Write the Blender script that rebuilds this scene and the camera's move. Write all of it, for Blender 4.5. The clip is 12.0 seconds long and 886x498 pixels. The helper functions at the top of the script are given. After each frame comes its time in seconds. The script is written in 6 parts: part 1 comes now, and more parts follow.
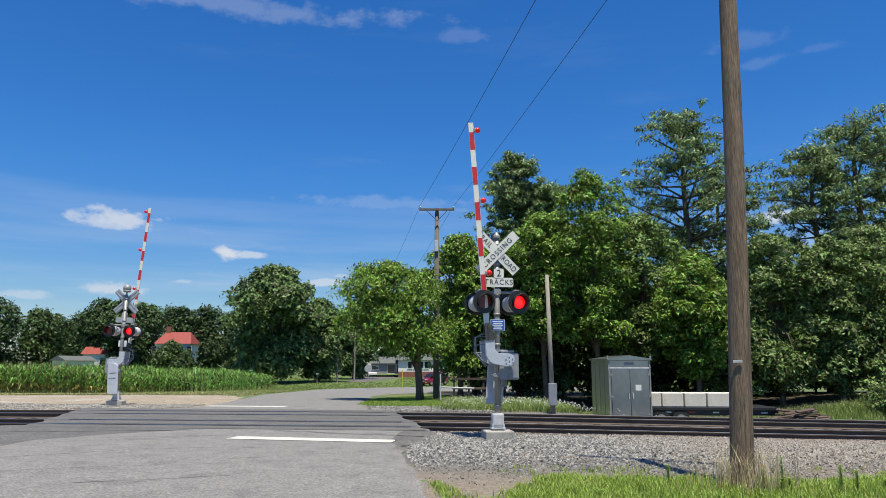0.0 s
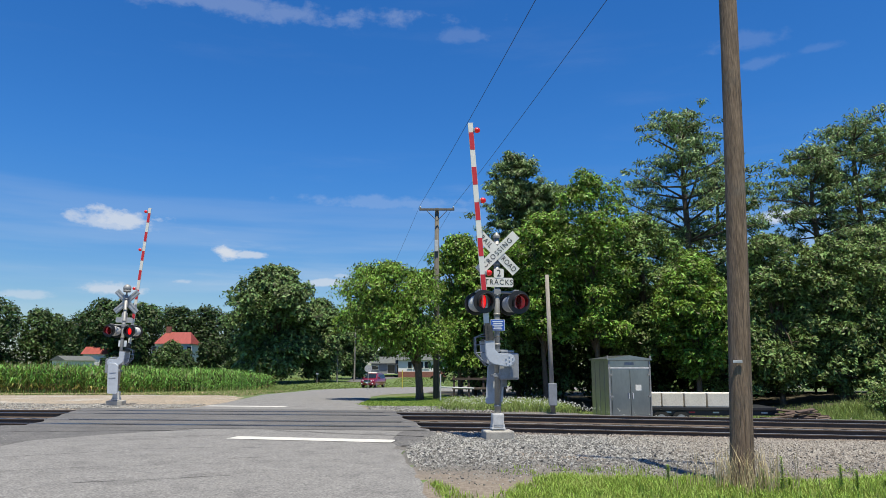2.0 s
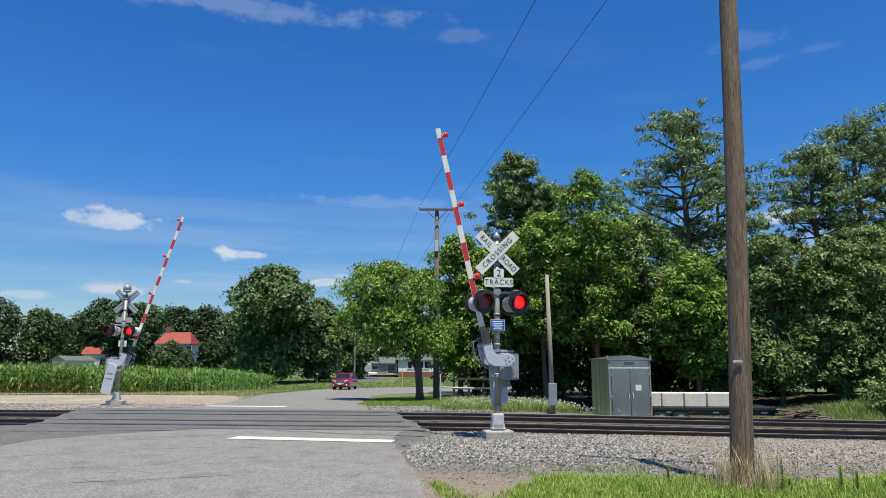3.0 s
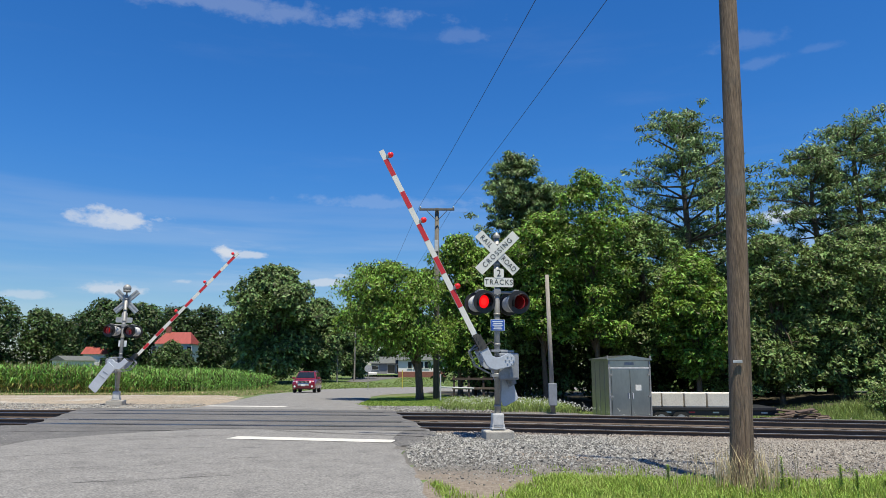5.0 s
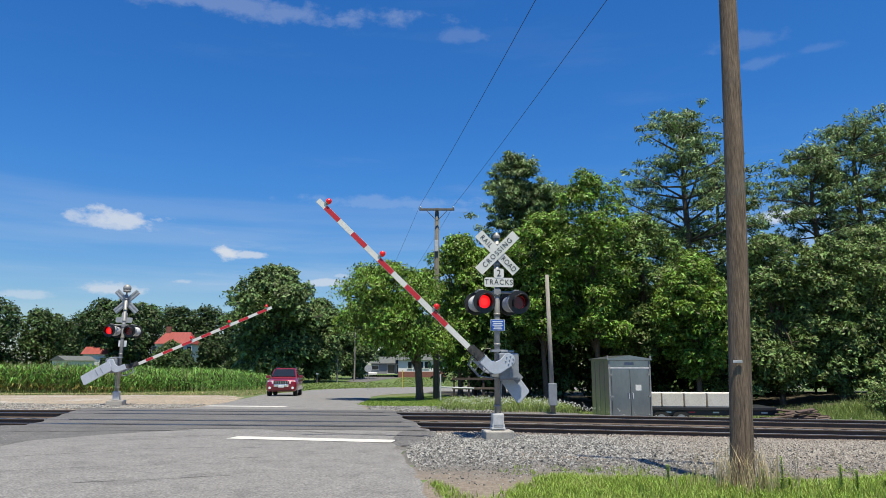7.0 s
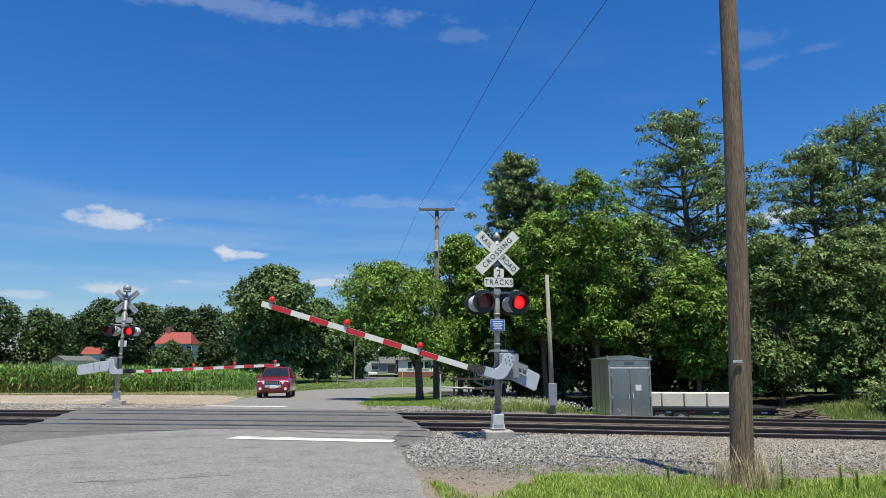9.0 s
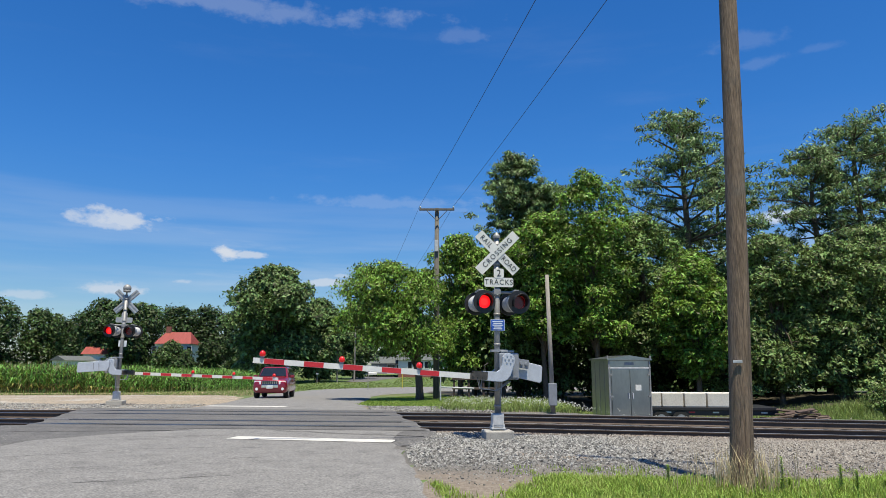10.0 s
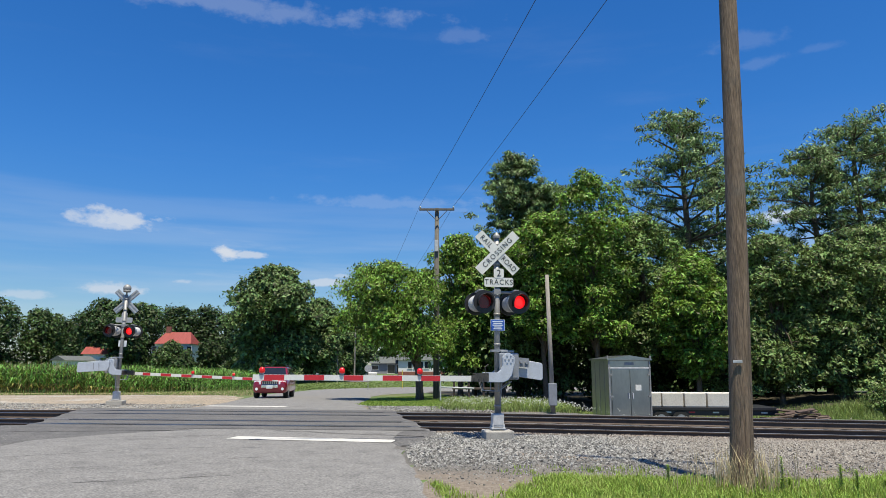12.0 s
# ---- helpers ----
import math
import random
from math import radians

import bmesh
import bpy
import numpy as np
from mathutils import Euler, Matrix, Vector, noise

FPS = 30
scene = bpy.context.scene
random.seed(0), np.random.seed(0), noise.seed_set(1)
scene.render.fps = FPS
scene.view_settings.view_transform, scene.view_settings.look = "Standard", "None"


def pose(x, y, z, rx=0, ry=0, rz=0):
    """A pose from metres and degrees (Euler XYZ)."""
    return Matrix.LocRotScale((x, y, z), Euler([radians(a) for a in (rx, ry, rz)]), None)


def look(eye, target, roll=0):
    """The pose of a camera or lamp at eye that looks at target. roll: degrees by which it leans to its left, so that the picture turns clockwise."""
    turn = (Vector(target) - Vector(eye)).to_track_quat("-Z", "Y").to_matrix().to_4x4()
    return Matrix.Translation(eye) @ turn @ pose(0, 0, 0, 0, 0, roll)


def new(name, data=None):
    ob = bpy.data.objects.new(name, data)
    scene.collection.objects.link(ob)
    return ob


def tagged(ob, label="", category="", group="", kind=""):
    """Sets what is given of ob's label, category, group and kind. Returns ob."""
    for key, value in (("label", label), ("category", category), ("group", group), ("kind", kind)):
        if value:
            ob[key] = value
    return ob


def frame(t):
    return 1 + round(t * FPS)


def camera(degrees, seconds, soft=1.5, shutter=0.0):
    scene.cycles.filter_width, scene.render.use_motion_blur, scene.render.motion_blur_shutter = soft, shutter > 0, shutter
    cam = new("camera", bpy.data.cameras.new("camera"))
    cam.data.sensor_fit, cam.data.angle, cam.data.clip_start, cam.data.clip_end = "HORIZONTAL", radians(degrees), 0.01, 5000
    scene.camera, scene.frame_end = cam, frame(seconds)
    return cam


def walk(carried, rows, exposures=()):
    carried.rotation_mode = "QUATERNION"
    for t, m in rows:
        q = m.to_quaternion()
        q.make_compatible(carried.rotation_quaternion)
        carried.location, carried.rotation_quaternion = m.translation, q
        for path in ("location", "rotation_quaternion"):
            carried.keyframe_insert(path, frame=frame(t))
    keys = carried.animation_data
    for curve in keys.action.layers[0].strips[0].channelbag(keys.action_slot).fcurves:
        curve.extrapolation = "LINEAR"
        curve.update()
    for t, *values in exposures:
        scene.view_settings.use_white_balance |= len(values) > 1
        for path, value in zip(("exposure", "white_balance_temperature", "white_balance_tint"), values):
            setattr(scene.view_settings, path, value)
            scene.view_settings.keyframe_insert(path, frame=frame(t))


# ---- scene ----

cam = camera(65.0, 12.0, soft=0.65)
CAM = pose(0, 0, 1.55, 99.5, 0, 0)
walk(cam, [(0.0, CAM), (12.0, CAM)], exposures=[(0.0, 0.65), (12.0, 0.65)])

# ---- world and sun ----
SUN_EL = 74.0
SUN_DIR = Vector((0.34, -0.94, 0)).normalized()
world = bpy.data.worlds.new("sky")
scene.world = world
world.use_nodes = True


def link(tree, a, b):
    tree.links.new(a, b)


def value_of(tree, v, sock):
    if isinstance(v, (int, float)):
        sock.default_value = v
    else:
        tree.links.new(v, sock)


def math_node(tree, op, a, b=0.0, c=0.0, clamp=False):
    n = tree.nodes.new("ShaderNodeMath")
    n.operation, n.use_clamp = op, clamp
    for k, v in enumerate((a, b, c)):
        value_of(tree, v, n.inputs[k])
    return n.outputs[0]


def smooth(tree, v, lo, hi, out0=0.0, out1=1.0):
    n = tree.nodes.new("ShaderNodeMapRange")
    n.interpolation_type = "SMOOTHSTEP"
    tree.links.new(v, n.inputs[0])
    for k, x in zip((1, 2, 3, 4), (lo, hi, out0, out1)):
        n.inputs[k].default_value = x
    return n.outputs[0]


def noise_node(tree, vec, scale, detail=4.0, rough=0.55, stretch=None):
    if stretch:
        m = tree.nodes.new("ShaderNodeMapping")
        m.inputs["Scale"].default_value = stretch
        tree.links.new(vec, m.inputs["Vector"])
        vec = m.outputs[0]
    n = tree.nodes.new("ShaderNodeTexNoise")
    n.inputs["Scale"].default_value = scale
    n.inputs["Detail"].default_value = detail
    n.inputs["Roughness"].default_value = rough
    tree.links.new(vec, n.inputs["Vector"])
    return n.outputs["Fac"]


def mix_color(tree, fac, a, b, mode="MIX"):
    n = tree.nodes.new("ShaderNodeMix")
    n.data_type, n.blend_type = "RGBA", mode
    value_of(tree, fac, n.inputs[0])
    for s, v in ((n.inputs[6], a), (n.inputs[7], b)):
        if isinstance(v, tuple):
            s.default_value = (*v, 1) if len(v) == 3 else v
        else:
            tree.links.new(v, s)
    return n.outputs[2]


def build_sky():
    t = world.node_tree
    bg = t.nodes["Background"]
    sky = t.nodes.new("ShaderNodeTexSky")
    sky.sky_type = "NISHITA"
    sky.sun_disc = False
    sky.sun_elevation = radians(SUN_EL)
    sky.sun_rotation = math.atan2(SUN_DIR.x, SUN_DIR.y)
    sky.air_density, sky.dust_density, sky.ozone_density = 1.0, 0.3, 3.0
    co = t.nodes.new("ShaderNodeTexCoord").outputs["Generated"]
    sep = t.nodes.new("ShaderNodeSeparateXYZ")
    link(t, co, sep.inputs[0])
    # thin high cloud, drawn out along the horizon
    a = noise_node(t, co, 3.0, 7, 0.62, (1.0, 1.0, 7.0))
    b = noise_node(t, co, 1.6, 3, 0.5, (1.0, 1.3, 4.0))
    thin = math_node(t, "MULTIPLY", smooth(t, a, 0.50, 0.80), smooth(t, b, 0.46, 0.66))
    low = smooth(t, sep.outputs[2], 0.02, 0.40, 1.0, 0.08)
    thin = math_node(t, "MULTIPLY", math_node(t, "MULTIPLY", thin, low), 0.55)
    # a hazy veil in long low bands
    veil = noise_node(t, co, 2.2, 4, 0.55, (0.8, 0.8, 11.0))
    veil = math_node(t, "MULTIPLY", smooth(t, veil, 0.44, 0.72), smooth(t, sep.outputs[2], 0.05, 0.34, 0.24, 0.0))
    thin = math_node(t, "ADD", thin, veil)
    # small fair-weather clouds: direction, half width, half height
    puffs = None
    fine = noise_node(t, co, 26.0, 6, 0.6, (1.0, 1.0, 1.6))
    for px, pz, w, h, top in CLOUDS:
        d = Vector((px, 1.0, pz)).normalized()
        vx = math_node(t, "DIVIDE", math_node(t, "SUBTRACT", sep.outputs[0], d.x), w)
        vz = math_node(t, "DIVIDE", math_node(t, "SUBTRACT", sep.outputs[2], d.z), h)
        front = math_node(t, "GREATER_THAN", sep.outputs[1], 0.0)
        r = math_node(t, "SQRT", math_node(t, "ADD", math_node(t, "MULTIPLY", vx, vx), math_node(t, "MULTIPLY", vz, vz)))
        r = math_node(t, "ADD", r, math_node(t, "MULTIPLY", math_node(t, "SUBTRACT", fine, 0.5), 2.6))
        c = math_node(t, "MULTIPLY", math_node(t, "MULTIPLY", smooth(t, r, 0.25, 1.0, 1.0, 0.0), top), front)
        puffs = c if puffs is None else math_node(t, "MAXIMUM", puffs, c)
    cover = math_node(t, "MAXIMUM", thin, puffs, clamp=True)
    hue = t.nodes.new("ShaderNodeHueSaturation")
    hue.inputs["Saturation"].default_value = 1.30
    link(t, sky.outputs[0], hue.inputs["Color"])
    rise = smooth(t, sep.outputs[2], 0.02, 0.32)
    tint = mix_color(t, rise, (0.70, 0.765, 0.875), (0.54, 0.86, 1.14))
    clear = mix_color(t, 1.0, hue.outputs[0], tint, "MULTIPLY")
    col = mix_color(t, cover, clear, (5.4, 5.8, 6.4))
    link(t, col, bg.inputs[0])
    bg.inputs[1].default_value = 0.079


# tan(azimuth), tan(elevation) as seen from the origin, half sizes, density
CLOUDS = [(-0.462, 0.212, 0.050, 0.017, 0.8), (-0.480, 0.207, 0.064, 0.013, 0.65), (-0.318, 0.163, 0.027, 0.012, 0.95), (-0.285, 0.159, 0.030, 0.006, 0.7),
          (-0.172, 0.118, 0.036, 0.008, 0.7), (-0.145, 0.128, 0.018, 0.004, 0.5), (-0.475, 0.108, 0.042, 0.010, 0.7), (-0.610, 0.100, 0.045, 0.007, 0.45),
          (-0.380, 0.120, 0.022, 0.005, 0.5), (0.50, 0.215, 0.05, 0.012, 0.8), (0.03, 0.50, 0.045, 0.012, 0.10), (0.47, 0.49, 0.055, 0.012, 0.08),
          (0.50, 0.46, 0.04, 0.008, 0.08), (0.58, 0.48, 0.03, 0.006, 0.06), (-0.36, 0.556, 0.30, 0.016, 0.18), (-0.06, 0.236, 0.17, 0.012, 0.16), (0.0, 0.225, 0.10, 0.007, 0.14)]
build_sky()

sun_data = bpy.data.lights.new("sun", "SUN")
sun_data.energy, sun_data.angle, sun_data.color = 4.7, radians(0.53), (1.0, 0.925, 0.755)
sun = new("sun", sun_data)
sun.matrix_world = look((SUN_DIR * 60 + Vector((0, 20, 60 * math.tan(radians(SUN_EL))))), (0, 20, 0))


# ---- materials ----
def material(name, color, rough=0.6, metal=0.0, second=None, scale=4.0, amount=0.6, fine=40.0, fine_amount=0.25,
             bump=0.0, bump_scale=60.0, stretch=None, per_object=0.0, per_island=0.0, emit=None, strength=0.0,
             translucent=0.0, spec=0.5, third=None, third_scale=0.6, coat=0.0):
    m = bpy.data.materials.new(name)
    m.use_nodes = True
    t = m.node_tree
    bsdf = t.nodes["Principled BSDF"]
    co = t.nodes.new("ShaderNodeTexCoord").outputs["Object"]
    col = mix_color(t, smooth(t, noise_node(t, co, scale, 5, 0.6, stretch), 0.35, 0.68, 0.0, amount), color,
                    second or tuple(c * 0.65 for c in color))
    if third:
        col = mix_color(t, smooth(t, noise_node(t, co, third_scale, 4, 0.6), 0.5, 0.7, 0.0, 0.85), col, third)
    if fine_amount:
        f = noise_node(t, co, fine, 3, 0.6, stretch)
        g = t.nodes.new("ShaderNodeHueSaturation")
        link(t, smooth(t, f, 0.25, 0.75, 1 - fine_amount, 1 + fine_amount), g.inputs["Value"])
        link(t, col, g.inputs["Color"])
        col = g.outputs[0]
    if per_object or per_island:
        g = t.nodes.new("ShaderNodeHueSaturation")
        if per_object:
            src = t.nodes.new("ShaderNodeObjectInfo").outputs["Random"]
        else:
            src = t.nodes.new("ShaderNodeNewGeometry").outputs["Random Per Island"]
        k = per_object or per_island
        link(t, smooth(t, src, 0.0, 1.0, 1 - k, 1 + k), g.inputs["Value"])
        link(t, math_node(t, "MULTIPLY_ADD", src, 0.03 * k / 0.3, 0.5 - 0.015 * k / 0.3), g.inputs["Hue"])
        link(t, col, g.inputs["Color"])
        col = g.outputs[0]
    link(t, col, bsdf.inputs["Base Color"])
    bsdf.inputs["Roughness"].default_value = rough
    bsdf.inputs["Metallic"].default_value = metal
    bsdf.inputs["Specular IOR Level"].default_value = spec
    bsdf.inputs["Coat Weight"].default_value = coat
    bsdf.inputs["Coat Roughness"].default_value = 0.08
    if bump:
        b = t.nodes.new("ShaderNodeBump")
        b.inputs["Strength"].default_value = 0.6
        b.inputs["Distance"].default_value = bump
        link(t, noise_node(t, co, bump_scale, 4, 0.6, stretch), b.inputs["Height"])
        link(t, b.outputs[0], bsdf.inputs["Normal"])
    if emit:
        bsdf.inputs["Emission Color"].default_value = (*emit, 1)
        bsdf.inputs["Emission Strength"].default_value = strength
    if translucent:
        tr = t.nodes.new("ShaderNodeBsdfTranslucent")
        link(t, col, tr.inputs["Color"])
        mx = t.nodes.new("ShaderNodeMixShader")
        mx.inputs[0].default_value = translucent
        link(t, bsdf.outputs[0], mx.inputs[1])
        link(t, tr.outputs[0], mx.inputs[2])
        link(t, mx.outputs[0], t.nodes["Material Output"].inputs[0])
    return m


M_GRASS = material("grass_ground", (0.070, 0.118, 0.026), 0.95, second=(0.112, 0.145, 0.042), scale=0.9, fine=3.5, fine_amount=0.45, bump=0.05, bump_scale=14, third=(0.135, 0.135, 0.055), third_scale=0.15)
M_BLADE = material("grass_blades", (0.235, 0.345, 0.050), 0.6, second=(0.31, 0.37, 0.085), scale=1.2, fine_amount=0.0, per_island=0.35, translucent=0.35)
M_WEED = material("pale_weeds", (0.18, 0.255, 0.060), 0.7, second=(0.26, 0.29, 0.10), scale=1.5, fine_amount=0.0, per_island=0.35, translucent=0.35)
M_STRAW = material("straw_strewn_soil", (0.33, 0.27, 0.15), 0.95, second=(0.22, 0.21, 0.08), scale=0.7, fine=6, fine_amount=0.35, bump=0.03, bump_scale=10)
M_DRY = material("dry_grass", (0.50, 0.41, 0.24), 0.8, scale=3, per_island=0.3, translucent=0.3)
M_GRAVEL = material("gravel", (0.135, 0.128, 0.118), 0.95, second=(0.075, 0.070, 0.062), scale=9, fine=34, fine_amount=0.55, bump=0.05, bump_scale=28, third=(0.22, 0.165, 0.115), third_scale=0.45)
M_STONE = material("ballast_stone", (0.228, 0.224, 0.212), 0.92, second=(0.145, 0.142, 0.134), scale=1.4, fine_amount=0.15, per_island=0.6)
M_DIRT = material("tan_gravel", (0.275, 0.225, 0.165), 0.95, second=(0.195, 0.170, 0.135), scale=0.8, fine=9, fine_amount=0.6, bump=0.05, bump_scale=12, third=(0.33, 0.32, 0.29), third_scale=0.3)
M_ASPHALT = material("worn_asphalt", (0.180, 0.176, 0.170), 0.95, second=(0.143, 0.140, 0.136), scale=2.6, fine=36, fine_amount=0.5, bump=0.016, bump_scale=50, third=(0.128, 0.125, 0.121), third_scale=1.5)
M_PANEL = material("crossing_asphalt", (0.088, 0.086, 0.085), 0.92, second=(0.125, 0.12, 0.115), scale=1.4, fine=34, fine_amount=0.6, bump=0.014, bump_scale=60)
# tar in the road cracks, and the painted shade of the flangeways
M_CRACK_SHADE = material("tar_crack_and_groove_shade", (0.012, 0.012, 0.013), 0.95, spec=0.1)
M_PAINT = material("road_paint", (0.52, 0.51, 0.475), 0.75, second=(0.34, 0.33, 0.31), scale=5, amount=0.5, fine=60, fine_amount=0.12)
M_RAIL = material("rail_steel", (0.085, 0.06, 0.045), 0.75, second=(0.05, 0.038, 0.03), scale=3, fine=30)
M_RAILTOP = material("polished_rail_head", (0.55, 0.54, 0.52), 0.3, metal=1.0, scale=2, amount=0.3, fine_amount=0.08)
M_TIE = material("creosoted_wood", (0.07, 0.052, 0.042), 0.9, second=(0.12, 0.095, 0.08), scale=3, stretch=(1, 8, 8), fine=30, per_object=0.3)
M_OLDTIE = material("weathered_brown_sleeper", (0.125, 0.088, 0.068), 0.95, second=(0.07, 0.052, 0.042), scale=5, stretch=(1, 8, 8), fine=30, fine_amount=0.35, per_object=0.35)
M_GALV = material("galvanized_steel", (0.30, 0.30, 0.295), 0.55, metal=0.35, second=(0.22, 0.22, 0.215), scale=6, fine=35, fine_amount=0.08)
M_MECH = material("grey_cast_housing", (0.48, 0.52, 0.58), 0.5, metal=0.15, second=(0.42, 0.45, 0.50), scale=5, fine=30, fine_amount=0.06)
M_DARKMECH = material("weathered_grey_housing", (0.27, 0.29, 0.32), 0.6, metal=0.2, scale=5, fine=30, fine_amount=0.1)
M_JOINT = material("dark_oily_steel", (0.07, 0.068, 0.065), 0.5, metal=0.6, second=(0.15, 0.13, 0.11), scale=14, fine=50, fine_amount=0.2)
M_ALU = material("aluminium_sheet", (0.44, 0.43, 0.41), 0.32, metal=1.0, second=(0.36, 0.35, 0.335), scale=2.2, fine=14, fine_amount=0.05, stretch=(1, 1, 0.4), bump=0.002, bump_scale=5)
M_BLACK = material("black_enamel", (0.018, 0.018, 0.02), 0.45, fine_amount=0.1)
M_HOOD = material("grey_hood", (0.52, 0.53, 0.54), 0.5, scale=8, fine_amount=0.08)
M_WHITE = material("white_reflective_sheet", (0.68, 0.68, 0.64), 0.5, second=(0.58, 0.58, 0.54), scale=4, amount=0.5, fine_amount=0.04)
M_SIGNBACK = material("bare_aluminium_sign_back", (0.48, 0.49, 0.50), 0.5, metal=0.5, scale=6, fine_amount=0.06)
M_TEXT = material("black_lettering", (0.02, 0.02, 0.02), 0.6, fine_amount=0.0)
M_RED = material("red_reflective_sheet", (0.52, 0.025, 0.035), 0.45, second=(0.44, 0.02, 0.03), scale=6, fine_amount=0.04)
M_BLUE = material("blue_sign", (0.02, 0.10, 0.48), 0.45, fine_amount=0.03)
M_BAR = material("pale_lettering", (0.65, 0.72, 0.8), 0.5, fine_amount=0.0)
M_LIT = material("lit_red_lens", (0.5, 0.01, 0.01), 0.3, emit=(1.0, 0.006, 0.010), strength=0.62, fine_amount=0.0)
M_LITCORE = material("lit_lens_core", (0.6, 0.02, 0.01), 0.3, emit=(1.0, 0.02, 0.02), strength=0.85, fine_amount=0.0)
M_UNLIT = material("unlit_red_lens", (0.20, 0.010, 0.012), 0.18, second=(0.08, 0.004, 0.005), scale=30, fine_amount=0.1)
M_ARMLAMP = material("red_marker_lens", (0.55, 0.012, 0.012), 0.25, emit=(1.0, 0.02, 0.02), strength=0.13, fine_amount=0.0)
M_CONCRETE = material("concrete", (0.37, 0.355, 0.32), 0.9, second=(0.26, 0.245, 0.22), scale=3, fine=40, fine_amount=0.2, bump=0.006, bump_scale=50)
M_BLOCK = material("pale_concrete_block", (0.60, 0.57, 0.50), 0.9, second=(0.50, 0.47, 0.41), scale=2, fine=25, fine_amount=0.12, bump=0.01, bump_scale=30)
M_POLE = material("weathered_pole_wood", (0.195, 0.138, 0.098), 0.92, second=(0.105, 0.070, 0.048), scale=22, amount=0.75, stretch=(1, 1, 0.07), fine=90, fine_amount=0.45, bump=0.03, bump_scale=60, third=(0.15, 0.12, 0.095), third_scale=2.2)
M_DARKPOLE = material("dark_grey_pole_wood", (0.125, 0.116, 0.100), 0.92, second=(0.08, 0.072, 0.060), scale=9, stretch=(1, 1, 0.08), fine=60, fine_amount=0.3, bump=0.008, bump_scale=45)
M_GREYPOLE = material("grey_pole_wood", (0.27, 0.25, 0.22), 0.9, second=(0.19, 0.17, 0.15), scale=9, stretch=(1, 1, 0.08), fine=60, fine_amount=0.25, bump=0.008, bump_scale=45)
M_BARK = material("bark", (0.12, 0.09, 0.065), 0.95, second=(0.06, 0.045, 0.035), scale=7, stretch=(1, 1, 0.3), fine=30, fine_amount=0.35, bump=0.03, bump_scale=12)
M_WIRE = material("power_wire", (0.03, 0.03, 0.035), 0.6, fine_amount=0.0)


def dirt_zone(m):
    """Brown soil takes over from the stone towards the grass."""
    t = m.node_tree
    bsdf = t.nodes["Principled BSDF"]
    co = t.nodes.new("ShaderNodeTexCoord").outputs["Object"]
    sep = t.nodes.new("ShaderNodeSeparateXYZ")
    link(t, co, sep.inputs[0])
    y = math_node(t, "MULTIPLY_ADD", noise_node(t, co, 0.9, 5, 0.6), 3.0, sep.outputs[1])
    y = math_node(t, "MULTIPLY_ADD", sep.outputs[0], 0.12, y)
    src = bsdf.inputs["Base Color"].links[0].from_socket
    soil = mix_color(t, smooth(t, noise_node(t, co, 14, 4, 0.6), 0.35, 0.65), (0.150, 0.120, 0.092), (0.23, 0.192, 0.150))
    link(t, mix_color(t, smooth(t, y, 11.0, 13.4, 0.9, 0.0), src, soil), bsdf.inputs["Base Color"])


dirt_zone(M_GRAVEL)


def rust_zone(m):
    """Rust and brake dust colour the stones beside the rails; further along they turn tan."""
    t = m.node_tree
    bsdf = t.nodes["Principled BSDF"]
    co = t.nodes.new("ShaderNodeTexCoord").outputs["Object"]
    sep = t.nodes.new("ShaderNodeSeparateXYZ")
    link(t, co, sep.inputs[0])
    blot = noise_node(t, co, 1.1, 4, 0.6)
    s = math_node(t, "MULTIPLY_ADD", sep.outputs[0], 0.105, sep.outputs[1])
    s = math_node(t, "MULTIPLY_ADD", blot, 0.9, s)
    src = bsdf.inputs["Base Color"].links[0].from_socket
    tan = math_node(t, "MULTIPLY", smooth(t, math_node(t, "MULTIPLY_ADD", blot, 3.0, sep.outputs[0]), 4.0, 7.5), 0.45)
    col = mix_color(t, tan, src, (0.27, 0.225, 0.175))
    near = math_node(t, "MULTIPLY", smooth(t, s, 16.9, 17.9, 0.0, 0.6), smooth(t, s, 24.2, 25.2, 1.0, 0.0))
    link(t, mix_color(t, near, col, (0.19, 0.115, 0.07)), bsdf.inputs["Base Color"])


rust_zone(M_STONE)


def leaf_material(name, a, b):
    return material(name, a, 0.5, second=b, scale=0.35, amount=0.8, fine_amount=0.0, per_island=0.75, translucent=0.28, spec=0.28)


# inside the wood this darker green carries painted shade; distant trees share it
M_LEAF_DARK_SHADE = leaf_material("dark_and_shaded_leaves", (0.066, 0.106, 0.030), (0.095, 0.140, 0.042))
M_LEAF_MID = leaf_material("green_leaves", (0.136, 0.200, 0.054), (0.190, 0.262, 0.072))
M_LEAF_LIGHT = leaf_material("yellow_green_leaves", (0.148, 0.236, 0.035), (0.208, 0.300, 0.050))
M_NEEDLE = leaf_material("pine_needles", (0.140, 0.205, 0.080), (0.195, 0.258, 0.108))
M_CORN = leaf_material("corn_leaves", (0.095, 0.180, 0.030), (0.145, 0.235, 0.044))
M_CORNDRY = leaf_material("dry_corn_leaves", (0.25, 0.20, 0.075), (0.19, 0.19, 0.06))
M_LEAF_DEEP = leaf_material("deep_green_leaves", (0.138, 0.196, 0.060), (0.190, 0.255, 0.082))
M_LEAF_BIG = leaf_material("grey_green_leaves", (0.115, 0.172, 0.058), (0.160, 0.222, 0.078))
M_LEAF_FAR = leaf_material("far_leaves", (0.044, 0.074, 0.022), (0.066, 0.102, 0.032))
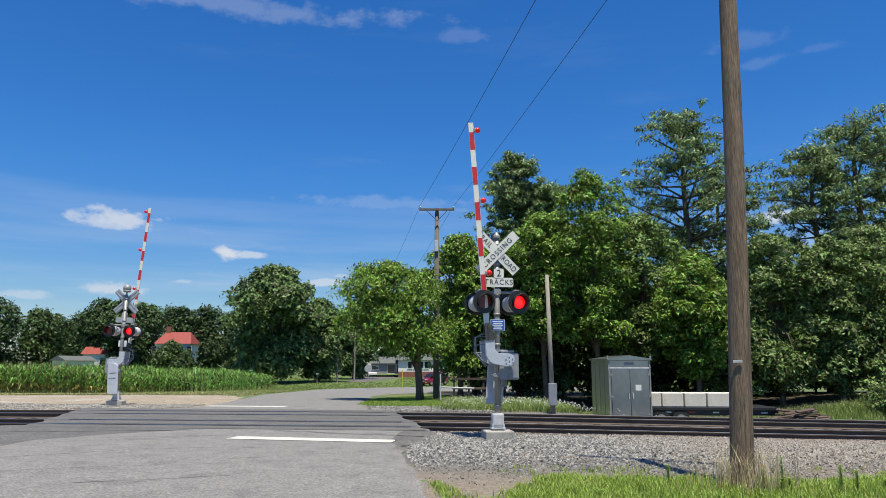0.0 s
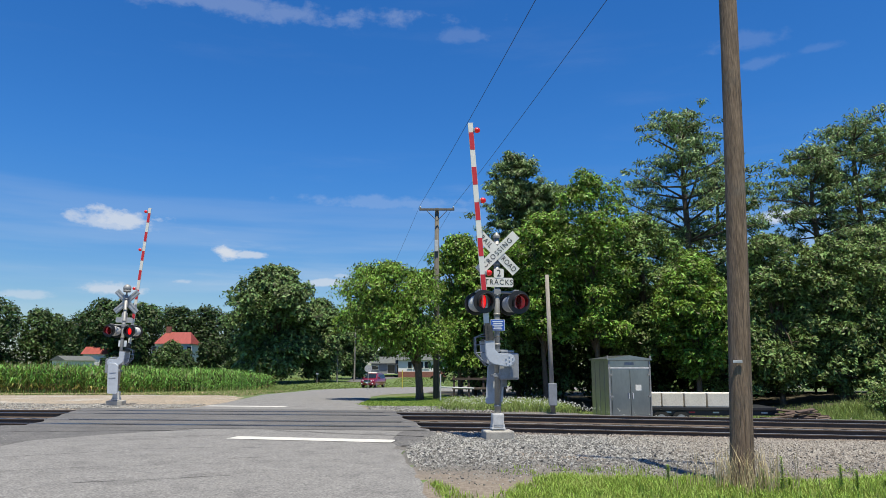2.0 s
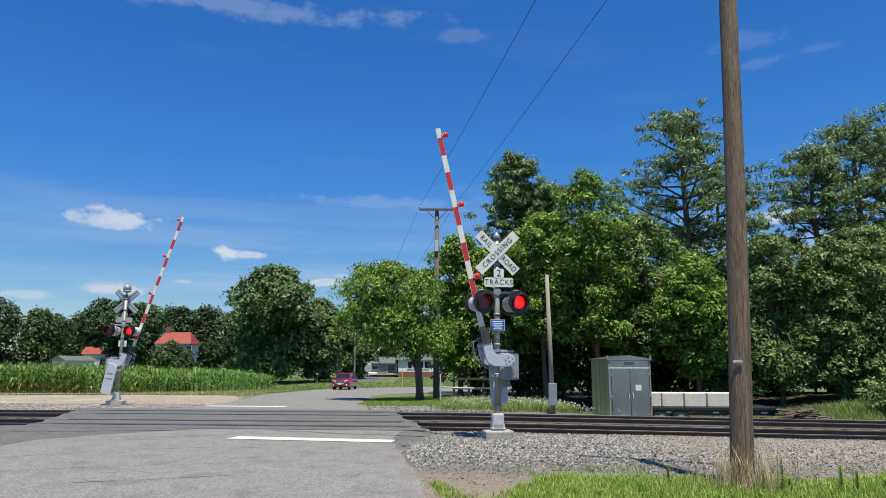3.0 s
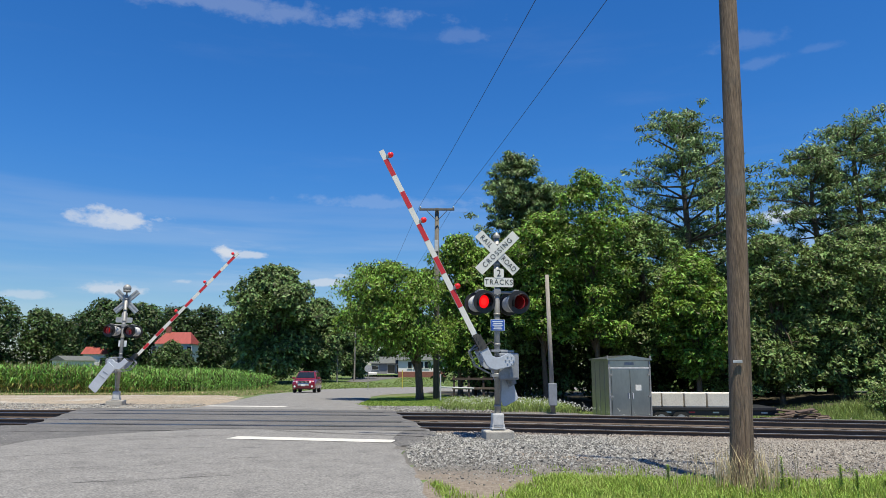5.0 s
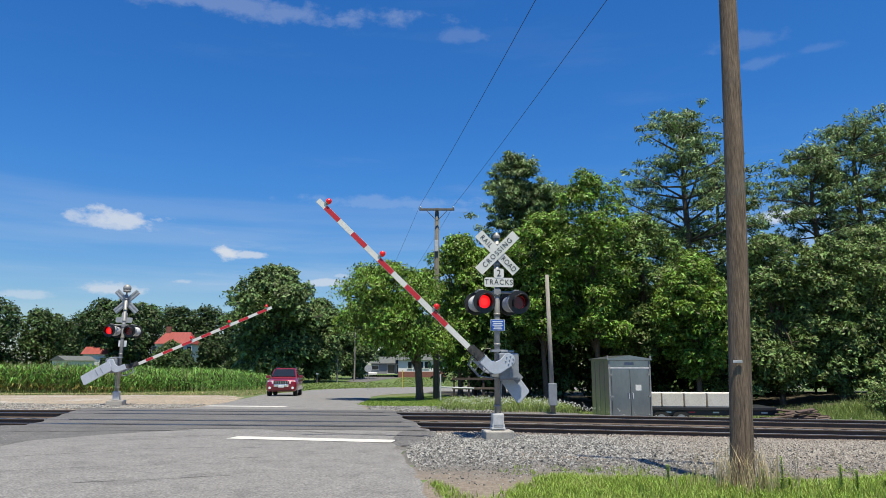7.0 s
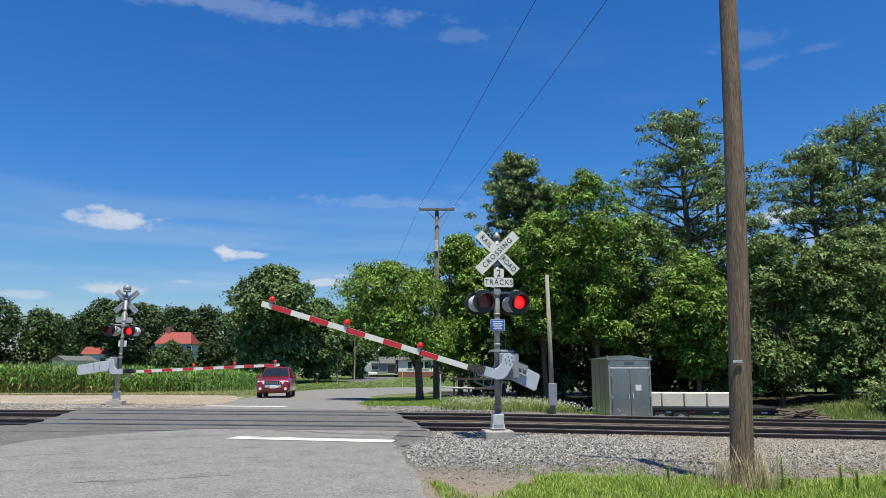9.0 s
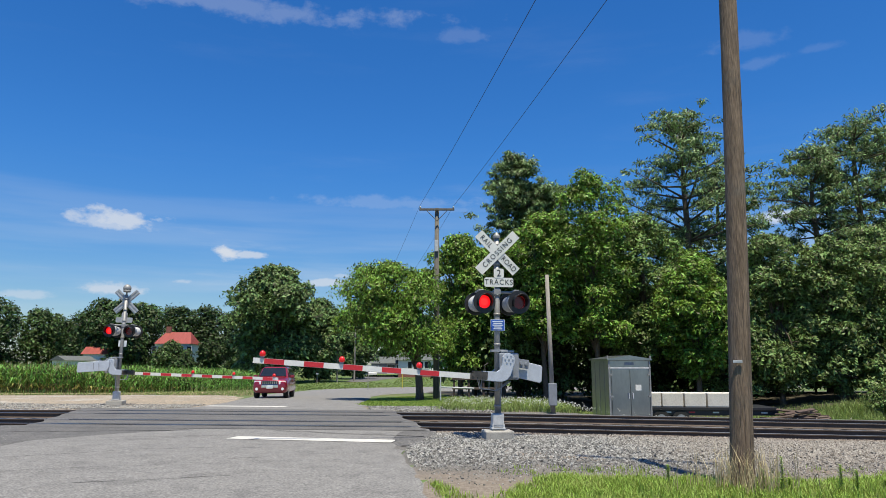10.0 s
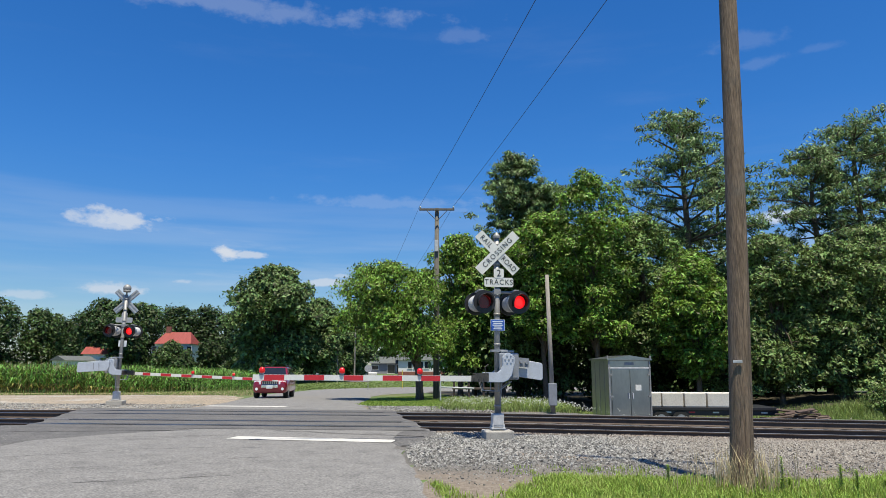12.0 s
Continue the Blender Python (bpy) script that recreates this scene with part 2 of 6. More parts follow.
# near-black brown: tree shade put into the ground colour
M_SHADE = material("wood_floor_shade", (0.050, 0.040, 0.024), 0.95, second=(0.03, 0.032, 0.014), scale=3, fine=20, fine_amount=0.3)


# ---- mesh helpers ----
def link_mesh(name, bm, mats, parent=None, label="", smooth_shade=False):
    me = bpy.data.meshes.new(name)
    bm.to_mesh(me)
    bm.free()
    for m in (mats if isinstance(mats, (list, tuple)) else [mats]):
        me.materials.append(m)
    if smooth_shade:
        me.shade_smooth()
    ob = new(name, me)
    if parent is not None:
        ob.parent = parent
    if label:
        tagged(ob, label)
    return ob


def part(name, bm, mats, parent, label="", smooth_shade=False):
    return link_mesh(name, bm, mats, parent, label, smooth_shade)


def raw_mesh(name, verts, faces, mats, parent=None, smooth_shade=False):
    me = bpy.data.meshes.new(name)
    me.from_pydata(verts, [], faces)
    for m in (mats if isinstance(mats, (list, tuple)) else [mats]):
        me.materials.append(m)
    if smooth_shade:
        me.shade_smooth()
    ob = new(name, me)
    if parent is not None:
        ob.parent = parent
    return ob


def quads_mesh(name, quads, mats, parent=None, indices=None):
    """quads: array (n, 4, 3)."""
    n = len(quads)
    me = bpy.data.meshes.new(name)
    me.vertices.add(n * 4)
    me.vertices.foreach_set("co", quads.reshape(-1).astype(np.float32))
    me.loops.add(n * 4)
    me.loops.foreach_set("vertex_index", np.arange(n * 4, dtype=np.int32))
    me.polygons.add(n)
    me.polygons.foreach_set("loop_start", np.arange(n, dtype=np.int32) * 4)
    if indices is not None:
        me.polygons.foreach_set("material_index", indices.astype(np.int32))
    me.update(calc_edges=True)
    for m in (mats if isinstance(mats, (list, tuple)) else [mats]):
        me.materials.append(m)
    ob = new(name, me)
    if parent is not None:
        ob.parent = parent
    return ob


def box(bm, sx, sy, sz, m=None, bevel=0.0):
    r = bmesh.ops.create_cube(bm, size=1.0, matrix=(m or Matrix()) @ Matrix.Diagonal((sx, sy, sz, 1)))
    if bevel:
        es = list({e for v in r["verts"] for e in v.link_edges})
        bmesh.ops.bevel(bm, geom=es, offset=bevel, segments=2, affect="EDGES", profile=0.6)
    return bm


def cyl(bm, r1, r2, h, m=None, seg=16, caps=True):
    """Along z, from 0 to h."""
    bmesh.ops.create_cone(bm, cap_ends=caps, segments=seg, radius1=r1, radius2=r2, depth=h, matrix=(m or Matrix()) @ Matrix.Translation((0, 0, h / 2)))
    return bm


def tube(bm, pts, radii, seg=8):
    rings = []
    for k, p in enumerate(pts):
        p = Vector(p)
        d = (Vector(pts[min(k + 1, len(pts) - 1)]) - Vector(pts[max(k - 1, 0)])).normalized()
        a = d.orthogonal().normalized() if abs(d.z) > 0.95 else d.cross(Vector((0, 0, 1))).normalized()
        if abs(d.z) > 0.95:
            a = (Vector((1, 0, 0)) - d * d.x).normalized()
        b = d.cross(a)
        rings.append([bm.verts.new(p + (a * math.cos(i * 2 * math.pi / seg) + b * math.sin(i * 2 * math.pi / seg)) * radii[k]) for i in range(seg)])
    for r0, r1 in zip(rings, rings[1:]):
        for i in range(seg):
            bm.faces.new((r0[i], r0[(i + 1) % seg], r1[(i + 1) % seg], r1[i]))
    bm.faces.new(list(reversed(rings[0])))
    bm.faces.new(rings[-1])
    return bm


def slab(bm, outline, thick, m=None):
    """An outline in x, z drawn out along y by thick (centred)."""
    m = m or Matrix()
    f = [bm.verts.new(m @ Vector((x, -thick / 2, z))) for x, z in outline]
    b = [bm.verts.new(m @ Vector((x, thick / 2, z))) for x, z in outline]
    bm.faces.new(f)
    bm.faces.new(list(reversed(b)))
    n = len(f)
    for i in range(n):
        bm.faces.new((f[(i + 1) % n], f[i], b[i], b[(i + 1) % n]))
    bmesh.ops.recalc_face_normals(bm, faces=bm.faces[:])
    return bm


def empty(name, m, label="", category="", group="", kind=""):
    ob = new(name)
    ob.matrix_basis = m
    return tagged(ob, label, category, group, kind)


def text_mesh(body, size, m, parent, mat, name="lettering", stretch=1.0, spacing=1.0):
    cu = bpy.data.curves.new("lettering", "FONT")
    cu.body, cu.size, cu.align_x, cu.align_y, cu.extrude = body, size, "CENTER", "CENTER", 0.002
    cu.space_character = spacing
    tmp = bpy.data.objects.new("lettering", cu)
    scene.collection.objects.link(tmp)
    me = bpy.data.meshes.new_from_object(tmp.evaluated_get(bpy.context.evaluated_depsgraph_get()))
    bpy.data.objects.remove(tmp)
    me.materials.clear()
    me.materials.append(mat)
    ob = new(name, me)
    ob.parent = parent
    ob.matrix_basis = m @ Matrix.Diagonal((stretch, 1, 1, 1))
    return ob


# ---- ground ----
TRACK_TURN = radians(6.0)
RAIL_S = (17.83, 19.265, 21.73, 23.165)
PROFILE_Y = [-400, 24, 30, 36.7, 47.6, 60, 80, 92, 100, 115, 130, 150, 400, 4000]
PROFILE_Z = [0, 0, -0.06, -0.15, -0.36, -0.68, -1.0, -1.17, -0.95, -0.66, -0.5, 0.2, 2.0, 2.0]


def along(s, u):
    """A point in the plan: s metres across the tracks, u metres along them."""
    c, n = math.cos(TRACK_TURN), math.sin(TRACK_TURN)
    return u * c + s * n, -u * n + s * c


def across(x, y):
    return x * math.sin(TRACK_TURN) + y * math.cos(TRACK_TURN)


def sink(x):
    """The line falls gently beyond the crossing."""
    return 0.012 * min(max(x - 1.0, 0.0), 14.0)


def plain(x, y):
    z = float(np.interp(y, PROFILE_Y, PROFILE_Z))
    s = across(x, y)
    if s > 13:
        z -= sink(x) * min(1.0, (s - 13) / 3) * max(0.0, min(1.0, (45 - s) / 15))
    if 16 < s < 26:
        z -= 0.16 * max(0.0, min(1.0, (s - 17.0) / 0.5, (24.3 - s) / 0.5))
        dip = max(0.0, min(1.0, (s - 24.3) / 1.5)) * max(0.0, min(1.0, (x - 4.5) / 2.5))
        return z - 0.7 * dip
    if s >= 26:
        z -= 0.7 * max(0.0, min(1.0, (x - 4.5) / 2.5)) * max(0.0, min(1.0, (60 - s) / 20))
        z += 0.7 * max(0.0, min(1.0, (x - 14.0) / 6)) * max(0.0, min(1.0, (s - 26) / 6)) * max(0.0, min(1.0, (60 - s) / 15))
    return z


def height(x, y):
    return plain(x, y) + 0.03 * noise.noise(Vector((x * 0.4, y * 0.4, 0)))


def steps(stops):
    out = []
    for a, b, d in stops:
        out += list(np.arange(a, b - 1e-6, d))
    return out + [stops[-1][1]]


def ground():
    xs = steps([(-3000, -400, 400), (-400, -80, 20), (-80, -24, 4), (-24, 24, 0.8), (24, 80, 4), (80, 400, 20), (400, 3000, 400)])
    ys = steps([(-300, -20, 20), (-20, 6, 2), (6, 28, 0.3), (28, 60, 1), (60, 130, 3), (130, 400, 15), (400, 4000, 300)])
    verts = [(x, y, height(x, y) - 0.03) for y in ys for x in xs]
    n = len(xs)
    faces = [(j * n + i, j * n + i + 1, (j + 1) * n + i + 1, (j + 1) * n + i) for j in range(len(ys) - 1) for i in range(n - 1)]
    ob = raw_mesh("ground", verts, faces, M_GRASS, smooth_shade=True)
    tagged(ob, "uneven green grass ground with dry patches", "ground", kind="structure")


ground()


def ribbon(name, rows, mat, lift, label, category, cells=14, flat=False, rag=0.0):
    """A sheet on the ground: rows of (y, x left, x right)."""
    verts, faces = [], []
    dense = []
    for (y0, a0, b0), (y1, a1, b1) in zip(rows, rows[1:]):
        k = max(1, int((y1 - y0) / 0.6))
        dense += [(y0 + (y1 - y0) * i / k, a0 + (a1 - a0) * i / k, b0 + (b1 - b0) * i / k) for i in range(k)]
    dense.append(rows[-1])
    for y, a, b in dense:
        for i in range(cells + 1):
            x = a + (b - a) * i / cells
            if rag and i in (0, cells):
                x += rag * noise.noise(Vector((y * 1.3, i, 3.0)))
            z = float(np.interp(y, PROFILE_Y, PROFILE_Z)) if flat else height(x, y)
            if i in (0, cells):
                z -= 0.03
            verts.append((x, y, z + lift))
    n = cells + 1
    faces = [(j * n + i, j * n + i + 1, (j + 1) * n + i + 1, (j + 1) * n + i) for j in range(len(dense) - 1) for i in range(cells)]
    ob = raw_mesh(name, verts, faces, mat, smooth_shade=True)
    return tagged(ob, label, category, kind="structure")


def gravel_beds():
    verts, faces = [], []
    us = steps([(-60, -20, 2), (-20, 22, 0.4), (22, 70, 2)])
    ss = steps([(7.4, 28.4, 0.3)])
    for s in ss:
        for u in us:
            start = 9.2 - 1.6 * max(0.0, min(1.0, 1.4 - u)) + 0.9 * noise.noise(Vector((u * 0.35, 0, 0))) + 0.35 * noise.noise(Vector((u * 1.7, 4, 0)))
            stop = 25.4 + 0.5 * noise.noise(Vector((u * 0.5, 9, 0))) + 2.4 * max(0.0, min(1.0, (0.6 - u) / 1.6))
            off = max(0.0, start - s, s - stop)
            x, y = along(s, u)
            if float(np.interp(y, ROAD_Y, ROAD_L)) + 0.5 < x < float(np.interp(y, ROAD_Y, ROAD_R)) - 0.25:
                off = max(off, 0.7)
            verts.append((x, y, height(x, y) - 0.012 - min(0.15, off * 0.12) + 0.012 * noise.noise(Vector((x * 3, y * 3, 7)))))
    n = len(us)
    faces = [(j * n + i, j * n + i + 1, (j + 1) * n + i + 1, (j + 1) * n + i) for j in range(len(ss) - 1) for i in range(n - 1)]
    ob = raw_mesh("gravel_bed", verts, faces, M_GRAVEL, smooth_shade=True)
    tagged(ob, "grey crushed stone ballast with brown dirt", "gravel", kind="structure")
    ribbon("gravel_drive", [(23.5, -70, -9.0), (28, -70, -9.2), (33, -70, -9.8), (40, -70, -11.2), (44.5, -70, -13.5)], M_DIRT, 0.012,
           "tan gravel drive beside the corn field", "gravel", 40, rag=0.3)


ROAD = [(-14, -4.0, 3.1), (8.6, -7.3, -0.1), (13, -8.4, -0.75), (15, -9.1, -0.75), (16.6, -9.7, -0.35), (17.6, -10.0, -0.3), (20, -11.2, -0.9),
        (23.2, -12.4, -1.9), (24.5, -11.9, -2.5), (27, -9.6, -2.9), (32, -9.8, -3.5), (36, -10.3, -3.8), (42, -11.2, -4.2), (47, -11.9, -3.9),
        (52, -12.4, -2.8), (56, -12.7, -1.0), (62, -13.0, 4.0), (70, -12.9, 14.0), (78, -11.6, 26), (84, -8.6, 38), (89, -4.2, 48), (93, 2, 58)]
ROAD_Y, ROAD_L, ROAD_R = [r[0] for r in ROAD], [r[1] for r in ROAD], [r[2] for r in ROAD]
gravel_beds()
ribbon("road", ROAD, M_ASPHALT, 0.012, "worn pale grey asphalt road with dark patches", "road", 20, flat=True, rag=0.12)


# ---- crossing and tracks ----
def crossing():
    verts, faces = [], []
    ss = steps([(16.9, 24.4, 0.25)])
    for k, s in enumerate(ss):
        f = (s - 16.9) / 7.5
        a, b = -12.5 - 3.2 * f + 0.2 * noise.noise(Vector((s, 1, 0))), -2.1 - 2.3 * f + 0.25 * noise.noise(Vector((s * 0.7, 5, 0)))
        for i in range(9):
            x, y = along(s, a + (b - a) * i / 8)
            verts.append((x, y, 0.02))
    faces = [(j * 9 + i, j * 9 + i + 1, j * 9 + i + 10, j * 9 + i + 9) for j in range(len(ss) - 1) for i in range(8)]
    tagged(raw_mesh("crossing_surface", verts, faces, M_PANEL, smooth_shade=True), "dark asphalt level crossing surface between the rails", "crossing", kind="structure")
    # no groove is cut: flat strips, with the groove's shade as black colour
    for s in RAIL_S:
        bm = bmesh.new()
        f = (s - 16.9) / 7.5
        x, y = along(s + 0.03, -7.2 - 2.4 * f)
        box(bm, 9.6, 0.28, 0.012, pose(x, y, 0.021, 0, 0, -math.degrees(TRACK_TURN)))
        tagged(link_mesh("flangeway", bm, M_CRACK_SHADE), "flat black strip for the flangeway groove and its shade", "groove", kind="structure")


crossing()


def rail_line(s):
    prof = [(-0.07, -0.17), (0.07, -0.17), (0.07, -0.158), (0.012, -0.135), (0.012, -0.045), (0.036, -0.03), (0.036, -0.004), (0.03, 0.0),
            (-0.03, 0.0), (-0.036, -0.004), (-0.036, -0.03), (-0.012, -0.045), (-0.012, -0.135), (-0.07, -0.158)]
    verts, faces, idx = [], [], []
    us = list(np.linspace(-90, 90, 91))
    for u in us:
        for p, z in prof:
            x, y = along(s + p, u)
            verts.append((x, y, z + 0.03 - sink(x)))
    n = len(prof)
    for j in range(len(us) - 1):
        for i in range(n):
            faces.append((j * n + i, j * n + (i + 1) % n, (j + 1) * n + (i + 1) % n, (j + 1) * n + i))
            idx.append(1 if i in (6, 7, 8) else 0)
    ob = raw_mesh("rail", verts, faces, [M_RAIL, M_RAILTOP])
    for p, k in zip(ob.data.polygons, idx):
        p.material_index = k
    tagged(ob, "rusty steel rail with a polished head", "rail", "rails of the two tracks", "structure")


for s_rail in RAIL_S:
    rail_line(s_rail)


def sleepers():
    bm = bmesh.new()
    box(bm, 0.22, 2.55, 0.16, None, 0.012)
    me = bpy.data.meshes.new("sleeper")
    bm.to_mesh(me)
    bm.free()
    me.materials.append(M_TIE)
    rnd = random.Random(4)
    for s in ((RAIL_S[0] + RAIL_S[1]) / 2, (RAIL_S[2] + RAIL_S[3]) / 2):
        u = -40.0
        while u < 40:
            u += 0.55
            if -15.5 < u < -3.6:
                continue
            x, y = along(s, u)
            ob = new("sleeper", me)
            ob.matrix_basis = pose(x, y, -0.225 - sink(x) + rnd.uniform(-0.008, 0.008), 0, 0, -math.degrees(TRACK_TURN) + rnd.uniform(-1, 1))
            tagged(ob, "dark creosoted wooden sleeper bedded in the ballast", "sleeper", "sleepers of the two tracks")


sleepers()


def ballast():
    """Loose stones on the bed beside and between the rails."""
    rnd = np.random.RandomState(3)
    n = 72000
    part_of = rnd.rand(n)
    s = np.where(part_of < 0.78, 9.5 + 7.9 * rnd.rand(n) ** 0.62, rnd.uniform(17.4, 27.0, n))
    u = np.where(part_of < 0.70, rnd.uniform(-2.6, 11.5, n), rnd.uniform(-19, 16, n))
    verge = part_of > 0.88
    s = np.where(verge, rnd.uniform(24.2, 28.2, n), s)
    u = np.where(verge, rnd.uniform(-24, -11.5, n), u)
    corner = (part_of > 0.80) & (part_of < 0.88)
    s = np.where(corner, rnd.uniform(24.2, 27.4, n), s)
    u = np.where(corner, rnd.uniform(-6.4, -0.6, n), u)
    base = np.array([(1, 0, -0.3), (0, 1, -0.3), (-1, 0, -0.3), (0, -1, -0.3), (0.15, 0.1, 0.8)], float)
    tri = [(0, 1, 4), (1, 2, 4), (2, 3, 4), (3, 0, 4), (0, 3, 2), (0, 2, 1)]
    verts, faces = [], []
    for k in range(n):
        x, y = along(s[k], u[k])
        lo = float(np.interp(y, ROAD_Y, ROAD_L))
        hi = float(np.interp(y, ROAD_Y, ROAD_R))
        if lo - 0.05 < x < hi + 0.06 or any(abs(s[k] - q) < 0.06 for q in RAIL_S):
            continue
        if s[k] < 13 and 0.9 * noise.noise(Vector((x * 0.7, y * 0.7, 5))) + rnd.uniform(-0.5, 0.5) > 0.42 * (s[k] - 9.7):
            continue
        size = rnd.uniform(0.012, 0.033) * max(0.45, min(1.0, (s[k] - 8) / 5))
        q = Matrix.Rotation(rnd.rand() * 6.28, 3, "Z") @ Matrix.Rotation(rnd.normal() * 0.8, 3, "X")
        o = len(verts)
        z = height(x, y) + (0.014 if verge[k] or corner[k] else -0.004)
        for b in base * (size * rnd.uniform(0.65, 1.35, (5, 1))):
            v = q @ Vector(b)
            verts.append((x + v.x * 1.2, y + v.y, z + v.z))
        faces += [(a + o, b + o, c + o) for a, b, c in tri]
    ob = raw_mesh("ballast_stones", verts, faces, M_STONE)
    tagged(ob, "loose grey and brown crushed ballast stones", "gravel", kind="stuff")


ballast()


def stop_lines():
    def stripe(name, pts, w, mat, z, label, cat):
        bm = bmesh.new()
        (x0, y0), (x1, y1) = pts
        d = Vector((x1 - x0, y1 - y0, 0))
        n = int(d.length / 0.25) + 1
        side = Vector((-d.y, d.x, 0)).normalized()
        rows = []
        for i in range(n + 1):
            p = Vector((x0, y0, 0)) + d * (i / n)
            if w < 0.1:
                p += side * 0.16 * noise.noise(Vector((p.x * 1.4, p.y * 1.4, 2)))
            a = w / 2 + 0.02 * noise.noise(Vector((p.x * 3, p.y, 1)))
            b = w / 2 + 0.02 * noise.noise(Vector((p.x * 3, p.y, 8)))
            g = float(np.interp(p.y, PROFILE_Y, PROFILE_Z)) + z
            rows.append((bm.verts.new(p - side * a + Vector((0, 0, g))), bm.verts.new(p + side * b + Vector((0, 0, g)))))
        for r0, r1 in zip(rows, rows[1:]):
            bm.faces.new((r0[0], r1[0], r1[1], r0[1]))
        tagged(link_mesh(name, bm, mat), label, cat, kind="structure")
    stripe("stop_line", ((-4.55, 15.45), (-1.0, 14.7)), 0.52, M_PAINT, 0.02, "worn white painted stop line on the asphalt", "road marking")
    stripe("stop_line", ((-9.3, 28.0), (-6.05, 27.4)), 0.55, M_PAINT, 0.02, "worn white painted stop line on the asphalt", "road marking")
    for k, (p, q) in enumerate((((-7.4, 12.2), (-5.6, 13.4)), ((-5.6, 13.4), (-3.2, 13.7)), ((-8.6, 14.6), (-7.0, 15.6)), ((-7.0, 15.6), (-4.6, 16.0)))):
        stripe("road_crack", (p, q), 0.016, M_CRACK_SHADE, 0.018, "fine dark crack in the worn asphalt", "road crack")
    for p, q in (((-9.6, 13.9), (-5.0, 15.9)), ((-6.6, 10.6), (-4.4, 11.4)), ((-3.6, 12.0), (-1.4, 12.9)), ((-4.9, 9.6), (-3.0, 10.2))):
        stripe("road_crack", (p, q), 0.013, M_CRACK_SHADE, 0.018, "fine dark crack in the worn asphalt", "road crack")
    stripe("road_crack", ((-10.6, 16.6), (-6.0, 17.2)), 0.05, M_CRACK_SHADE, 0.022, "tar-sealed crack across the asphalt", "road crack")
    stripe("road_crack", ((-4.0, 17.0), (-0.4, 15.6)), 0.04, M_CRACK_SHADE, 0.026, "tar-sealed crack across the asphalt", "road crack")


stop_lines()
ribbon("asphalt_patch", [(13.9, -0.85, -0.5), (14.6, -1.1, -0.36), (15.6, -1.2, -0.25), (16.9, -1.1, -0.1)], M_PANEL, 0.020, "dark newer asphalt at the crossing's edge", "road", 6, flat=True, rag=0.25)
ribbon("asphalt_patch", [(13.6, -9.6, -8.8), (15.0, -10.3, -8.3), (16.4, -10.8, -7.0), (17.4, -11.4, -5.5), (18.6, -12.0, -6.5)], M_PANEL, 0.016, "dark newer asphalt at the crossing's edge", "road", 8, flat=True, rag=0.3)


